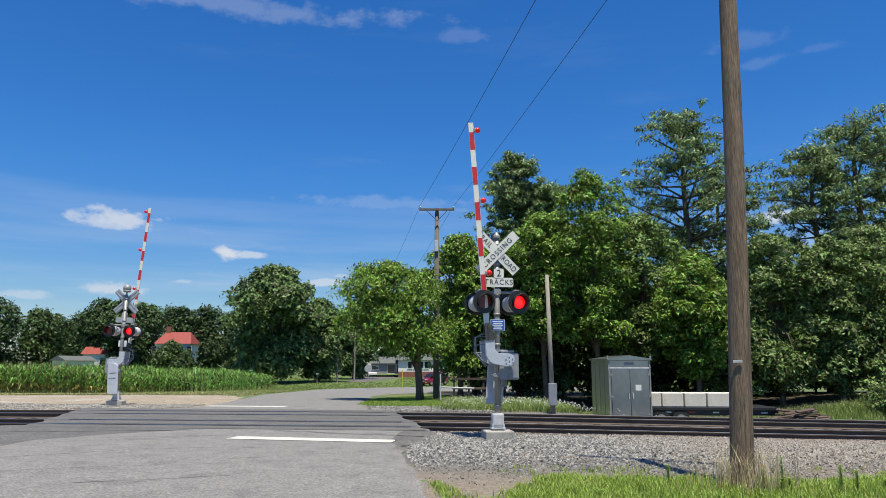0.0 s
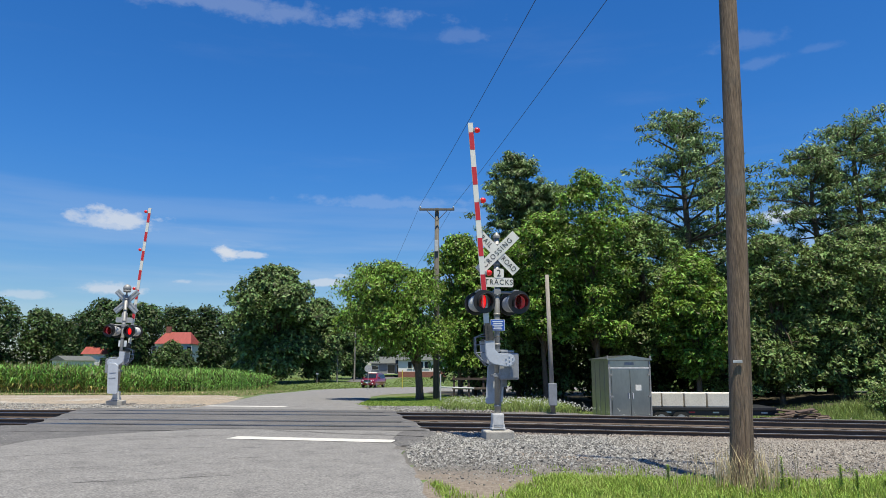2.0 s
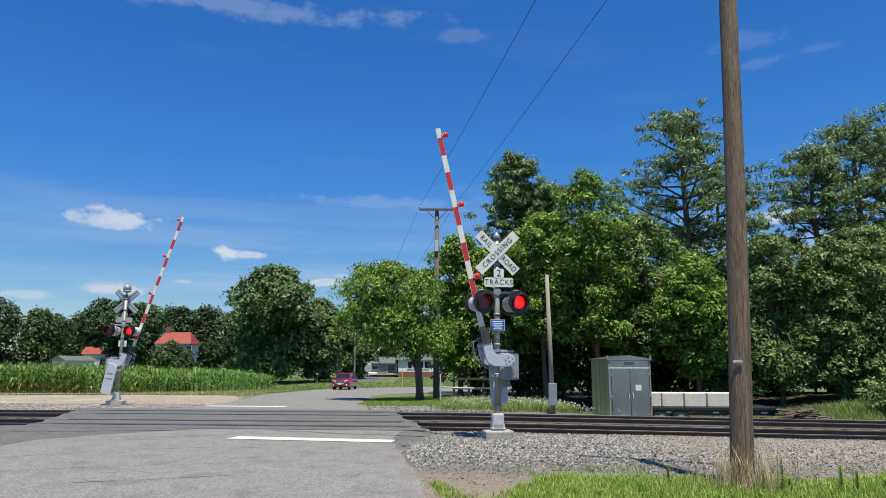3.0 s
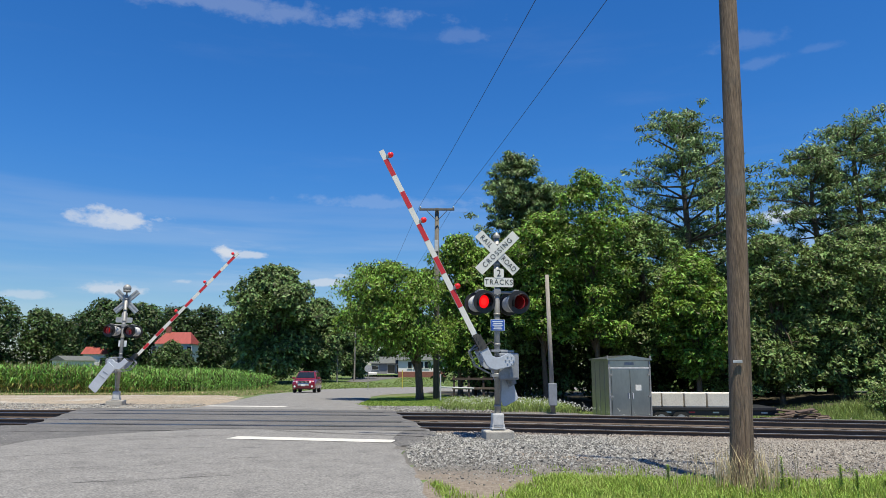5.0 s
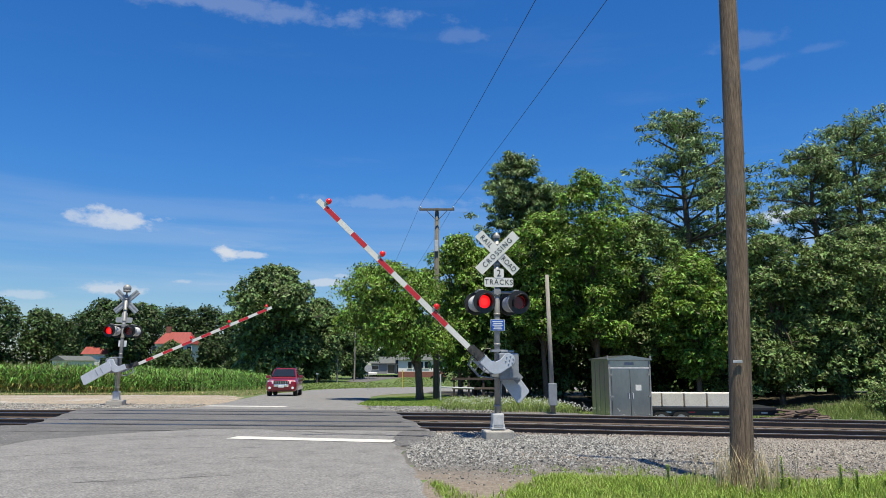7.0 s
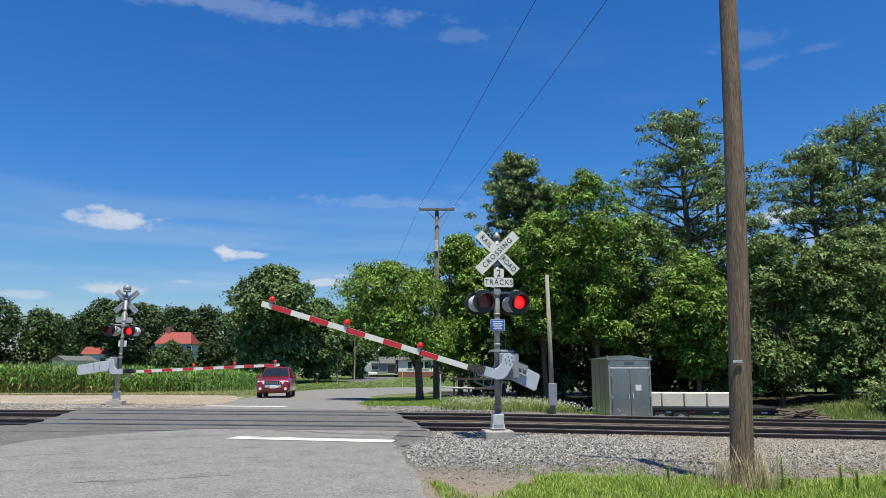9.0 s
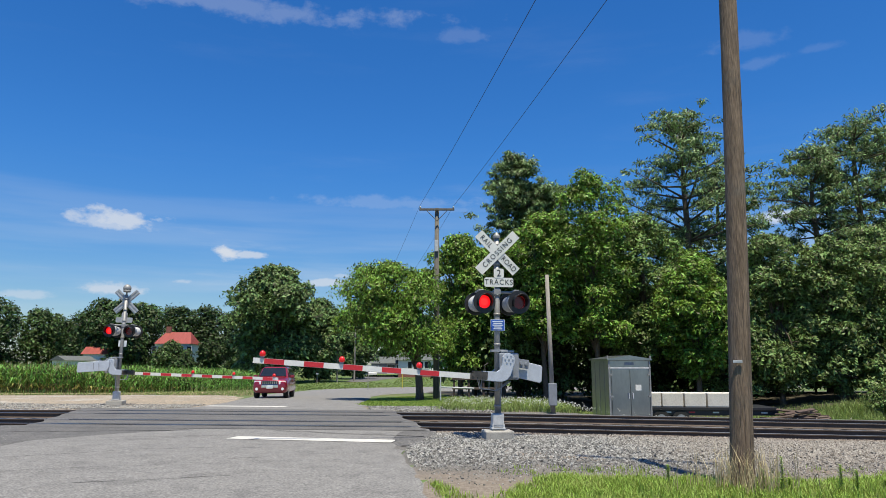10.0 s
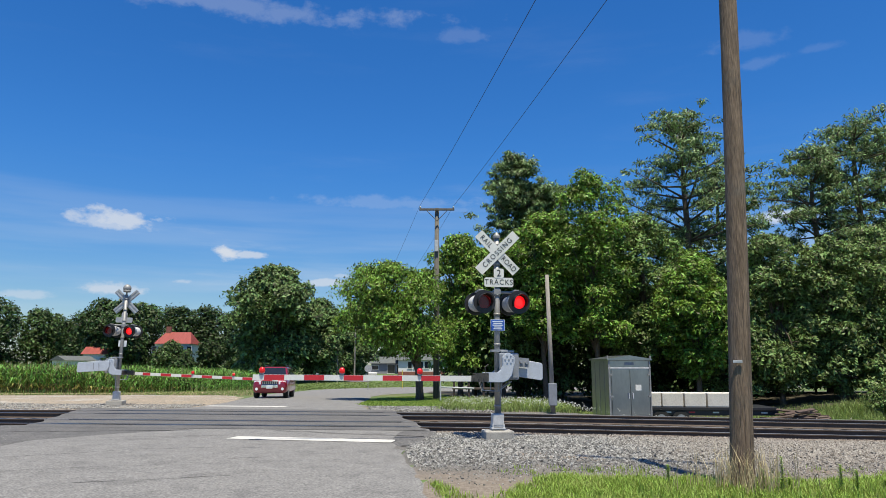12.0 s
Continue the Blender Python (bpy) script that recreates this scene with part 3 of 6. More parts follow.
# ---- crossing signals ----
def crossing_signal(m, reach, tilt, bell, aim, label):
    """Local x across the road, -y towards the traffic that it faces. Returns what moves: the arm and the lenses."""
    sig = empty("crossing_signal", m, label, "crossing signal", "signals of the level crossing")
    bm = bmesh.new()
    box(bm, 0.62, 0.6, 0.2, pose(0, 0, 0.03), 0.03)
    part("foundation", bm, M_CONCRETE, sig, "pale concrete foundation block")
    bm = bmesh.new()
    box(bm, 0.30, 0.30, 0.03, pose(0, 0, 0.175))
    box(bm, 0.26, 0.22, 0.29, pose(0, 0, 0.34), 0.03)
    box(bm, 0.20, 0.012, 0.2, pose(0, -0.116, 0.35))
    for i in (-1, 1):
        for j in (-1, 1):
            cyl(bm, 0.018, 0.018, 0.1, pose(i * 0.12, j * 0.12, 0.16), 6)
    part("mast_base", bm, M_HOOD, sig, "pale cast iron mast base")
    lean = pose(0, 0, 0, 0, tilt, 0)
    bm = bmesh.new()
    cyl(bm, 0.064, 0.064, 3.95, lean @ pose(0, 0, 0.45), 20)
    for z in (0.62, 1.3, 1.95, 2.62, 3.05, 3.3, 3.75, 4.2):
        cyl(bm, 0.075, 0.075, 0.05, lean @ pose(0, 0, z), 20)
    part("mast", bm, M_GALV, sig, "galvanized steel mast", True)
    bm = bmesh.new()
    if bell:
        cyl(bm, 0.03, 0.03, 0.12, lean @ pose(0, 0, 4.4), 10)
        bmesh.ops.create_uvsphere(bm, u_segments=16, v_segments=10, radius=0.16, matrix=lean @ pose(0, 0, 4.66) @ Matrix.Diagonal((1, 1, 1.05, 1)))
        cyl(bm, 0.13, 0.16, 0.08, lean @ pose(0, 0, 4.5), 16)
        part("bell", bm, M_GALV, sig, "round metal warning bell", True)
    else:
        cyl(bm, 0.085, 0.085, 0.05, lean @ pose(0, 0, 4.38), 14)
        cyl(bm, 0.085, 0.015, 0.09, lean @ pose(0, 0, 4.43), 14)
        part("cap", bm, M_GALV, sig)

    # crossbuck
    zc = 4.03 if not bell else 4.12
    for k, (turn, words, yy) in enumerate(((45, ("RAIL", "ROAD"), -0.085), (-45, ("CROSSING",), -0.098))):
        bm = bmesh.new()
        slab(bm, [(-0.61, -0.114), (0.61, -0.114), (0.61, 0.114), (-0.61, 0.114)], 0.008)
        bm.faces.ensure_lookup_table()
        for f in bm.faces:
            f.material_index = 0 if f.normal.y < -0.5 else 1
        for dz in (-0.055, 0.055):
            r = bmesh.ops.create_cube(bm, size=1, matrix=pose(0, 0.012, dz) @ Matrix.Diagonal((1.2, 0.018, 0.02, 1)))
            for f in {f for v in r["verts"] for f in v.link_faces}:
                f.material_index = 1
        blade = part("crossbuck_blade", bm, [M_WHITE, M_SIGNBACK], sig, "white reflective crossbuck blade")
        blade.matrix_basis = lean @ pose(0, yy, zc, 0, turn, 0)
        if len(words) == 2:
            text_mesh(words[0], 0.165, pose(-0.36, -0.007, 0, 90, 0, 0), blade, M_TEXT, stretch=0.85, spacing=1.2)
            text_mesh(words[1], 0.165, pose(0.36, -0.007, 0, 90, 0, 0), blade, M_TEXT, stretch=0.85, spacing=1.1)
        else:
            text_mesh(words[0], 0.165, pose(0, -0.007, 0, 90, 0, 0), blade, M_TEXT, stretch=0.92, spacing=1.32)
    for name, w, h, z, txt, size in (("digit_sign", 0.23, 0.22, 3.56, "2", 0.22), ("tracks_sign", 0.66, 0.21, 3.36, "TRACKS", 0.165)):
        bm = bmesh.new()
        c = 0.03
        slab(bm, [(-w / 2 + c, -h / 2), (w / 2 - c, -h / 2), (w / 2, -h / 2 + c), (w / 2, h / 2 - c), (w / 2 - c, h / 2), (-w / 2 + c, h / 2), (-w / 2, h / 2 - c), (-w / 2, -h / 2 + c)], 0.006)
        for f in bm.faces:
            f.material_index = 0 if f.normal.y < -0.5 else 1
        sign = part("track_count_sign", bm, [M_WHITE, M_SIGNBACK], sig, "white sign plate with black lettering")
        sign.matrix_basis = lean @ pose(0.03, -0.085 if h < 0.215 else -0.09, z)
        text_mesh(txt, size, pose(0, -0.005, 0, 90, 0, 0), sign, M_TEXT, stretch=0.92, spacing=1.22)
    bm = bmesh.new()
    slab(bm, [(-0.15, -0.115), (0.15, -0.115), (0.15, 0.115), (-0.15, 0.115)], 0.006)
    notice = part("emergency_notice", bm, [M_BLUE], sig, "small blue notice plate with pale writing")
    notice.matrix_basis = lean @ pose(0.0, -0.085, 2.40)
    for k, w in enumerate((0.24, 0.2, 0.24, 0.16, 0.2)):
        bm = bmesh.new()
        box(bm, w, 0.003, 0.022, pose(0, -0.005, 0.08 - k * 0.04))
        part("writing_bar", bm, M_BAR, notice)
    bm = bmesh.new()
    slab(bm, [(-0.16, -0.125), (0.16, -0.125), (0.16, 0.125), (-0.16, 0.125)], 0.004, pose(0, 0.006, 0))
    part("notice_border", bm, M_BAR, notice, "pale border of the notice")

    # flashing lamps, one pair each way
    bm = bmesh.new()
    tube(bm, [(-0.42, 0, 3.14), (0.42, 0, 3.14)], [0.028, 0.028], 10)
    box(bm, 0.16, 0.15, 0.12, pose(0, 0, 3.14), 0.015)
    for i in (-1, 1):
        box(bm, 0.12, 0.5, 0.04, pose(i * 0.4, 0, 3.16), 0.012)
    arm_pipe = part("lamp_crossarm", bm, M_GALV, sig, "galvanized lamp crossarm")
    arm_pipe.matrix_basis = lean
    lenses = {}
    for way, turn in ((-1, 0), (1, 180)):
        for i in (-1, 1):
            bm = bmesh.new()
            at = lean @ pose(i * 0.39, 0, 2.90, 0, 0, aim) @ pose(0, way * 0.20, 0, 0, 0, turn)
            # housing: a shallow drum behind the background plate
            cyl(bm, 0.195, 0.18, 0.24, pose(0, 0.14, 0, 90, 0, 0), 24)
            bmesh.ops.delete(bm, geom=[f for f in bm.faces if f.normal.y < -0.9], context="FACES_ONLY")
            housing = part("lamp_housing", bm, M_HOOD, sig, "pale grey round lamp housing", True)
            housing.matrix_basis = at
            bm = bmesh.new()
            ring(bm, 0.150, 0.255, -0.10, -0.115, 28)
            part("background", bm, M_BLACK, housing, "black target disc")
            bm = bmesh.new()
            hood(bm, 0.172, -0.115, 0.20)
            part("visor", bm, [M_BLACK, M_HOOD], housing, "black visor", True)
            bm = bmesh.new()
            cyl(bm, 0.145, 0.145, 0.012, pose(0, 0.006, 0, 90, 0, 0), 24)
            for f in bm.faces:
                f.material_index = 0 if f.normal.y < -0.5 else 1
            r = bmesh.ops.create_circle(bm, cap_ends=True, radius=0.085, segments=20, matrix=pose(0, -0.011, 0, 90, 0, 0))
            for f in {f for v in r["verts"] for f in v.link_faces}:
                f.material_index = 2
            lens = part("lens", bm, [M_LIT, M_UNLIT, M_LITCORE], housing, "red glass signal lens")
            lens.matrix_basis = pose(0, -0.088, 0)
            lenses[(way, i)] = lens

    # gate drive
    px, py, pz = 0.20, -0.27, 1.64
    bm = bmesh.new()
    box(bm, 0.44, 0.34, 0.58, pose(px + 0.05, 0.03, 1.50), 0.03)
    box(bm, 0.20, 0.02, 0.50, pose(px + 0.14, -0.15, 1.50), 0.008)
    box(bm, 0.30, 0.30, 0.05, pose(px + 0.02, 0.03, 1.82), 0.015)
    cyl(bm, 0.05, 0.05, 0.2, pose(px, -0.1, pz, 90, 0, 0), 14)
    box(bm, 0.36, 0.16, 0.05, pose(0.05, 0, 1.84))
    box(bm, 0.36, 0.16, 0.05, pose(0.05, 0, 1.30))
    part("gate_drive", bm, M_DARKMECH, sig, "grey metal gate motor housing")
    bm = bmesh.new()
    tube(bm, [(0.12, -0.02, 1.4), (0.1, 0.02, 1.1), (0.07, 0.02, 0.8), (0.06, 0, 0.5)], [0.022] * 4, 8)
    tube(bm, [(0.04, -0.07, 1.36), (0.09, -0.08, 1.2), (0.06, -0.07, 1.0)], [0.014] * 3, 6)
    part("conduit", bm, M_DARKMECH, sig, "grey flexible conduit", True)

    out = [(-0.13, 0.05), (-0.09, 0.12), (0.0, 0.15), (0.09, 0.12), (0.145, 0.04), (0.145, -0.06), (0.07, -0.34), (-0.01, -0.44), (-0.12, -0.485), (-0.46, -0.485),
           (-0.46, -0.275), (-0.24, -0.275), (-0.17, -0.22), (-0.13, -0.12)]

    def bracket(yy, side):
        """One cast arm beside the mast, with its ring of bolts; side: which way the bolts stand."""
        bm = bmesh.new()
        slab(bm, out, 0.09, pose(0, yy, 0))
        bmesh.ops.bevel(bm, geom=[e for e in bm.edges if abs((e.verts[0].co - e.verts[1].co).y) < 0.01], offset=0.012, segments=2, affect="EDGES")
        for k in range(7):
            a, r = k * math.pi / 3, 0.085 if k < 6 else 0.0
            cyl(bm, 0.016, 0.014, 0.03, pose(0.01 + r * math.cos(a), yy + side * 0.03, 0.02 + r * math.sin(a), 90 * -side, 0, 0), 8)
        return bm
    arm = part("gate_arm", bracket(0.0, -1), M_MECH, sig, "pale grey cast gate arm bracket")
    part("rear_bracket", bracket(0.62, 1), M_MECH, arm, "pale grey cast gate arm bracket")
    # breakaway joint between the two brackets and the boom
    bm = bmesh.new()
    for yy in (-0.05, 0.13):
        slab(bm, [(-0.82, -0.47), (-0.82, -0.35), (-0.62, -0.29), (-0.44, -0.29), (-0.44, -0.47)], 0.014, pose(0, yy, 0))
    box(bm, 0.05, 0.66, 0.16, pose(-0.47, 0.30, -0.38), 0.008)
    box(bm, 0.30, 0.12, 0.02, pose(-0.62, 0.04, -0.30))
    for x in (-0.76, -0.66, -0.55):
        cyl(bm, 0.014, 0.014, 0.24, pose(x, 0.16, -0.40, 90, 0, 0), 8)
    tube(bm, [(-0.50, -0.02, -0.28), (-0.52, -0.02, -0.16), (-0.44, -0.02, -0.10)], [0.012] * 3, 6)
    part("breakaway_joint", bm, M_JOINT, arm, "dark steel breakaway joint")
    bm = bmesh.new()
    for yy in (0.10, 0.30):
        tube(bm, [(-0.60, yy, -0.46), (-0.54, yy, -0.66), (-0.20, yy, -0.68), (0.10, yy, -0.46)], [0.013] * 4, 6)
    for x, z in ((-0.54, -0.66), (-0.37, -0.67), (-0.20, -0.68)):
        tube(bm, [(x, 0.10, z), (x, 0.30, z)], [0.010] * 2, 5)
        tube(bm, [(x, 0.10, z), (x, 0.10, -0.44)], [0.010] * 2, 5)
    part("guard_rod", bm, M_DARKMECH, arm, "thin bent guard rods")
    bm = bmesh.new()
    far_end = 1.22 if bell else 0.95
    slab(bm, [(0.02, 0.04), (0.20, 0.06), (far_end - 0.03, -0.06), (far_end, -0.10), (far_end, -0.41), (far_end - 0.04, -0.45), (0.10, -0.33), (0.02, -0.2)], 0.05, pose(0, 0.70, 0))
    bmesh.ops.bevel(bm, geom=[e for e in bm.edges if abs((e.verts[0].co - e.verts[1].co).y) < 0.01], offset=0.008, segments=1, affect="EDGES")
    part("counterweight", bm, M_MECH, arm, "pale grey counterweight plate")
    bm = bmesh.new()
    slab(bm, [(0.36, 0.06), (0.60, 0.04), (0.60, -0.16), (0.36, -0.14)], 0.06, pose(0, 0.58, 0))
    for x, z in ((0.42, -0.04), (0.54, -0.05)):
        cyl(bm, 0.035, 0.035, 0.05, pose(x, 0.56, z, 90, 0, 0), 12)
    part("weight_clamp", bm, M_DARKMECH, arm, "grey clamp on the counterweight")
    for x in (0.40, 0.60):
        bm = bmesh.new()
        box(bm, 0.022, 0.012, 0.26, pose(x, 0.73, -0.17, 0, 8, 0))
        part("weight_bar", bm, M_DARKMECH, arm)
    x0, x1 = -0.78, -reach
    bm = bmesh.new()
    slab(bm, [(x0, -0.41 - 0.060), (x0, -0.41 + 0.060), (x1, -0.41 + 0.057), (x1, -0.41 - 0.057)], 0.035)
    part("boom", bm, M_WHITE, arm, "white gate boom")
    a = x1 + 0.23
    while a < -1.2:
        bm = bmesh.new()
        slab(bm, [(a, -0.41 - 0.054), (a, -0.41 + 0.054), (min(a + 0.41, -1.1), -0.41 + 0.054), (min(a + 0.41, -1.1), -0.41 - 0.054)], 0.041)
        part("red_stripe", bm, M_RED, arm, "red reflective stripe")
        a += 0.82
    for d in (0.18, 1.83, 3.48):
        bm = bmesh.new()
        box(bm, 0.07, 0.07, 0.05, pose(x1 + d, 0, -0.335))
        cyl(bm, 0.05, 0.05, 0.02, pose(x1 + d, 0, -0.325), 14)
        marker = part("marker_lamp", bm, M_DARKMECH, arm)
        bm = bmesh.new()
        bmesh.ops.create_uvsphere(bm, u_segments=14, v_segments=8, radius=0.068, matrix=pose(x1 + d, 0, -0.268) @ Matrix.Diagonal((0.95, 1.0, 1.1, 1)))
        part("marker_lens", bm, M_ARMLAMP, arm, "red marker lens", True)
    return arm, lenses, (px, py, pz)


def ring(bm, r0, r1, y0, y1, seg):
    rows = []
    for r, y in ((r0, y0), (r1, y0), (r1 + 0.004, y1), (r0, y1)):
        rows.append([bm.verts.new((r * math.cos(2 * math.pi * i / seg), y, r * math.sin(2 * math.pi * i / seg))) for i in range(seg)])
    for a, b in zip(rows, rows[1:] + rows[:1]):
        for i in range(seg):
            bm.faces.new((a[i], a[(i + 1) % seg], b[(i + 1) % seg], b[i]))
    bmesh.ops.recalc_face_normals(bm, faces=bm.faces[:])


def hood(bm, r, y0, length):
    seg = 20
    rows = []
    for i in range(seg + 1):
        a = radians(-35 + 250 * i / seg)
        cut = length * (0.35 + 0.65 * max(0.0, math.sin((a + radians(35)) / radians(250) * math.pi)) ** 0.7)
        c, s = math.cos(a), math.sin(a)
        rows.append([bm.verts.new((r * c, y0, r * s)), bm.verts.new((r * c, y0 - cut, r * s)),
                     bm.verts.new(((r - 0.006) * c, y0 - cut, (r - 0.006) * s)), bm.verts.new(((r - 0.006) * c, y0, (r - 0.006) * s))])
    for a, b in zip(rows, rows[1:]):
        for i in range(4):
            bm.faces.new((a[i], b[i], b[(i + 1) % 4], a[(i + 1) % 4]))
    bmesh.ops.recalc_face_normals(bm, faces=bm.faces[:])


NEAR_POSE = pose(1.19, 15.6, 0.03, 0, 0, 7)
FAR_POSE = pose(-13.15, 28.6, 0.03, 0, 0, 187)
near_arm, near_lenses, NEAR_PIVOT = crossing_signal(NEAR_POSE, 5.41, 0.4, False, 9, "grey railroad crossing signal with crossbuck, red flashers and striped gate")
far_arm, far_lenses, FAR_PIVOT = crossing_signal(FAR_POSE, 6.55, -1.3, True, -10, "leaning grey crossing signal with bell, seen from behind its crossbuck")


# ---- poles and wires ----
def bare_pole():
    bm = bmesh.new()
    lean = 2.15
    
    def axis(z):
        return math.tan(radians(lean)) * z + 0.022 * math.sin(math.pi * max(0.0, z) / 7.0), 0.01 * math.sin(z * 0.7 + 1)
    pts = [(*axis(z), z) for z in np.linspace(-0.3, 9.6, 70)]
    tube(bm, pts, [(0.150 - 0.0045 * p[2]) * (1 + 0.012 * math.sin(p[2] * 5.1) * math.sin(p[2] * 2.3)) for p in pts], 24)
    e = empty("utility_pole", pose(3.89, 9.4, 0), "weathered brown wooden utility pole standing in grass", "utility pole")
    part("shaft", bm, M_POLE, e, "", True)
    bm = bmesh.new()
    box(bm, 2.3, 0.12, 0.16, pose(0.36, 0.16, 9.3, 0, 0, -25), 0.01)
    part("crossarm", bm, M_POLE, e)
    bm = bmesh.new()
    box(bm, 0.115, 0.02, 0.036, pose(-0.012, -0.132, 1.60, 0, 0, -28), 0.004)
    part("tag", bm, M_HOOD, e, "small pale metal tag")
    # deep drying cracks
    r = random.Random(5)
    for k in range(26):
        bm = bmesh.new()
        z, a = r.uniform(0.4, 5.4), radians(r.uniform(-150, -30))
        ln, rr = r.uniform(0.12, 0.55), 0.0
        pts = []
        for q in range(5):
            zz = z + ln * q / 4
            rr = 0.1485 - 0.0045 * zz
            aa = a + 0.03 * math.sin(q * 2.1 + k)
            pts.append((axis(zz)[0] + rr * math.cos(aa), axis(zz)[1] + rr * math.sin(aa), zz))
        tube(bm, pts, [0.0015, 0.0045, 0.006, 0.004, 0.001], 5)
        part("drying_crack", bm, M_TIE, e)


def line_pole():
    e = empty("power_line_pole", pose(-0.35, 37, -0.16), "tall grey wooden power line pole with a crossarm", "utility pole")
    bm = bmesh.new()
    tube(bm, [(0, 0, -0.2), (0.0, 0, 4), (0.02, 0, 10.15)], [0.17, 0.15, 0.11], 12)
    part("shaft", bm, M_DARKPOLE, e, "", True)
    bm = bmesh.new()
    box(bm, 1.9, 0.09, 0.12, pose(0.02, -0.15, 10.05), 0.01)
    part("crossarm", bm, M_DARKPOLE, e)
    for i in (-1, 1):
        bm = bmesh.new()
        tube(bm, [(0.02, -0.2, 9.4), (0.02 + i * 0.55, -0.2, 9.98)], [0.02, 0.02], 6)
        part("brace", bm, M_DARKPOLE, e)
        bm = bmesh.new()
        cyl(bm, 0.03, 0.05, 0.06, pose(0.02 + i * 0.9, -0.15, 10.1), 10)
        cyl(bm, 0.05, 0.03, 0.08, pose(0.02 + i * 0.9, -0.15, 10.16), 10)
        part("insulator", bm, M_HOOD, e)
    bm = bmesh.new()
    box(bm, 0.20, 0.12, 0.62, pose(0, -0.16, 8.05), 0.02)
    part("pale_guard", bm, M_HOOD, e, "pale strip fixed to the pole")
    bm = bmesh.new()
    tube(bm, [(0.1, -0.17, -0.1), (0.1, -0.15, 6.5)], [0.02, 0.02], 6)
    part("ground_conduit", bm, M_DARKPOLE, e)


def wire(a, b, sag, r=0.008):
    bm = bmesh.new()
    a, b = Vector(a), Vector(b)
    pts = [a.lerp(b, k / 30) - Vector((0, 0, sag * 4 * (k / 30) * (1 - k / 30))) for k in range(31)]
    tube(bm, pts, [r] * 31, 5)
    tagged(link_mesh("power_wire", bm, M_WIRE), "thin dark overhead power wire", "wire", "overhead wires")


bare_pole()
line_pole()
wire((-1.26, 36.85, 10.1), (5.9, -10, 10.2), 0.35)
wire((0.58, 36.85, 10.1), (7.3, -10, 10.2), 0.35)
wire((-1.26, 36.85, 10.1), (-9.5, 92, 9.2), 0.5)
wire((0.58, 36.85, 10.1), (-7.6, 92, 9.2), 0.5)


def equipment_post():
    e = empty("equipment_post", pose(3.74, 24.2, -0.1), "slender grey wooden post with a small metal box", "post")
    bm = bmesh.new()
    tube(bm, [(0, 0, -0.1), (-0.1, 0, 4.78)], [0.085, 0.065], 10)
    part("shaft", bm, M_GREYPOLE, e, "", True)
    bm = bmesh.new()
    box(bm, 0.28, 0.14, 0.74, pose(-0.02, -0.13, 0.68), 0.015)
    part("meter_box", bm, M_DARKMECH, e, "grey metal meter box")


equipment_post()


def equipment_cabinet():
    e = empty("equipment_cabinet", pose(6.42, 25.6, -0.62, 0, 0, 11), "shiny aluminium railway equipment cabinet with double doors", "cabinet")
    w, d, h = 1.58, 1.5, 2.25
    bm = bmesh.new()
    box(bm, w, d, h, pose(0, 0, h / 2 + 0.1), 0.012)
    part("body", bm, M_ALU, e)
    bm = bmesh.new()
    box(bm, w + 0.1, d + 0.1, 0.12, pose(0, 0, 0.06), 0.01)
    part("plinth", bm, M_CONCRETE, e)
    bm = bmesh.new()
    v = [(-w / 2 - 0.06, 0), (w / 2 + 0.06, 0), (w / 2 + 0.06, 0.05), (0.0, 0.17), (-w / 2 - 0.06, 0.05)]
    slab(bm, v, d + 0.14, pose(0, 0, h + 0.1))
    part("roof", bm, M_ALU, e, "low pitched aluminium roof")
    for i in (-1, 1):
        bm = bmesh.new()
        box(bm, w / 2 - 0.11, 0.03, h - 0.42, pose(i * (w / 4 - 0.045), -d / 2 - 0.015, h / 2 - 0.02), 0.006)
        door = part("door", bm, M_ALU, e)
        bm = bmesh.new()
        box(bm, 0.03, 0.05, 0.2, pose(i * 0.08, -d / 2 - 0.055, 1.12), 0.006)
        part("handle", bm, M_HOOD, door, "bright door handle")
        for z in (0.3, 1.1, 1.85):
            bm = bmesh.new()
            box(bm, 0.1, 0.02, 0.06, pose(i * (w / 2 - 0.08), -d / 2 - 0.04, z))
            part("hinge", bm, M_GALV, door)
    bm = bmesh.new()
    box(bm, 0.22, 0.006, 0.2, pose(0.3, -d / 2 - 0.035, 1.4))
    part("notice", bm, M_WHITE, e, "white notice sheet")
    bm = bmesh.new()
    box(bm, w + 0.02, 0.03, 0.05, pose(0, -d / 2 - 0.012, h - 0.17), 0.005)
    part("drip_rail", bm, M_HOOD, e)
    for i in (-1, 1):
        bm = bmesh.new()
        box(bm, 0.05, 0.03, h - 0.05, pose(i * (w / 2 - 0.02), -d / 2 - 0.012, h / 2 + 0.1), 0.005)
        part("corner_trim", bm, M_GALV, e)
    bm = bmesh.new()
    box(bm, 0.34, 0.01, 0.1, pose(0, -d / 2 - 0.006, h - 0.02), 0.003)
    part("vent", bm, M_DARKMECH, e)
    for k in range(3):
        bm = bmesh.new()
        box(bm, 0.02, 0.012, h - 0.1, pose(-w / 2 - 0.005, -0.4 + k * 0.4, h / 2 + 0.1, 0, 0, 90))
        part("seam", bm, M_GALV, e)
    for i in (-1, 1):
        bm = bmesh.new()
        tube(bm, [(i * (w / 2 + 0.02), -d / 2, h + 0.12), (i * (w / 2 + 0.02), -d / 2, h + 0.26)], [0.03, 0.03], 8)
        part("lifting_eye", bm, M_GALV, e)


equipment_cabinet()


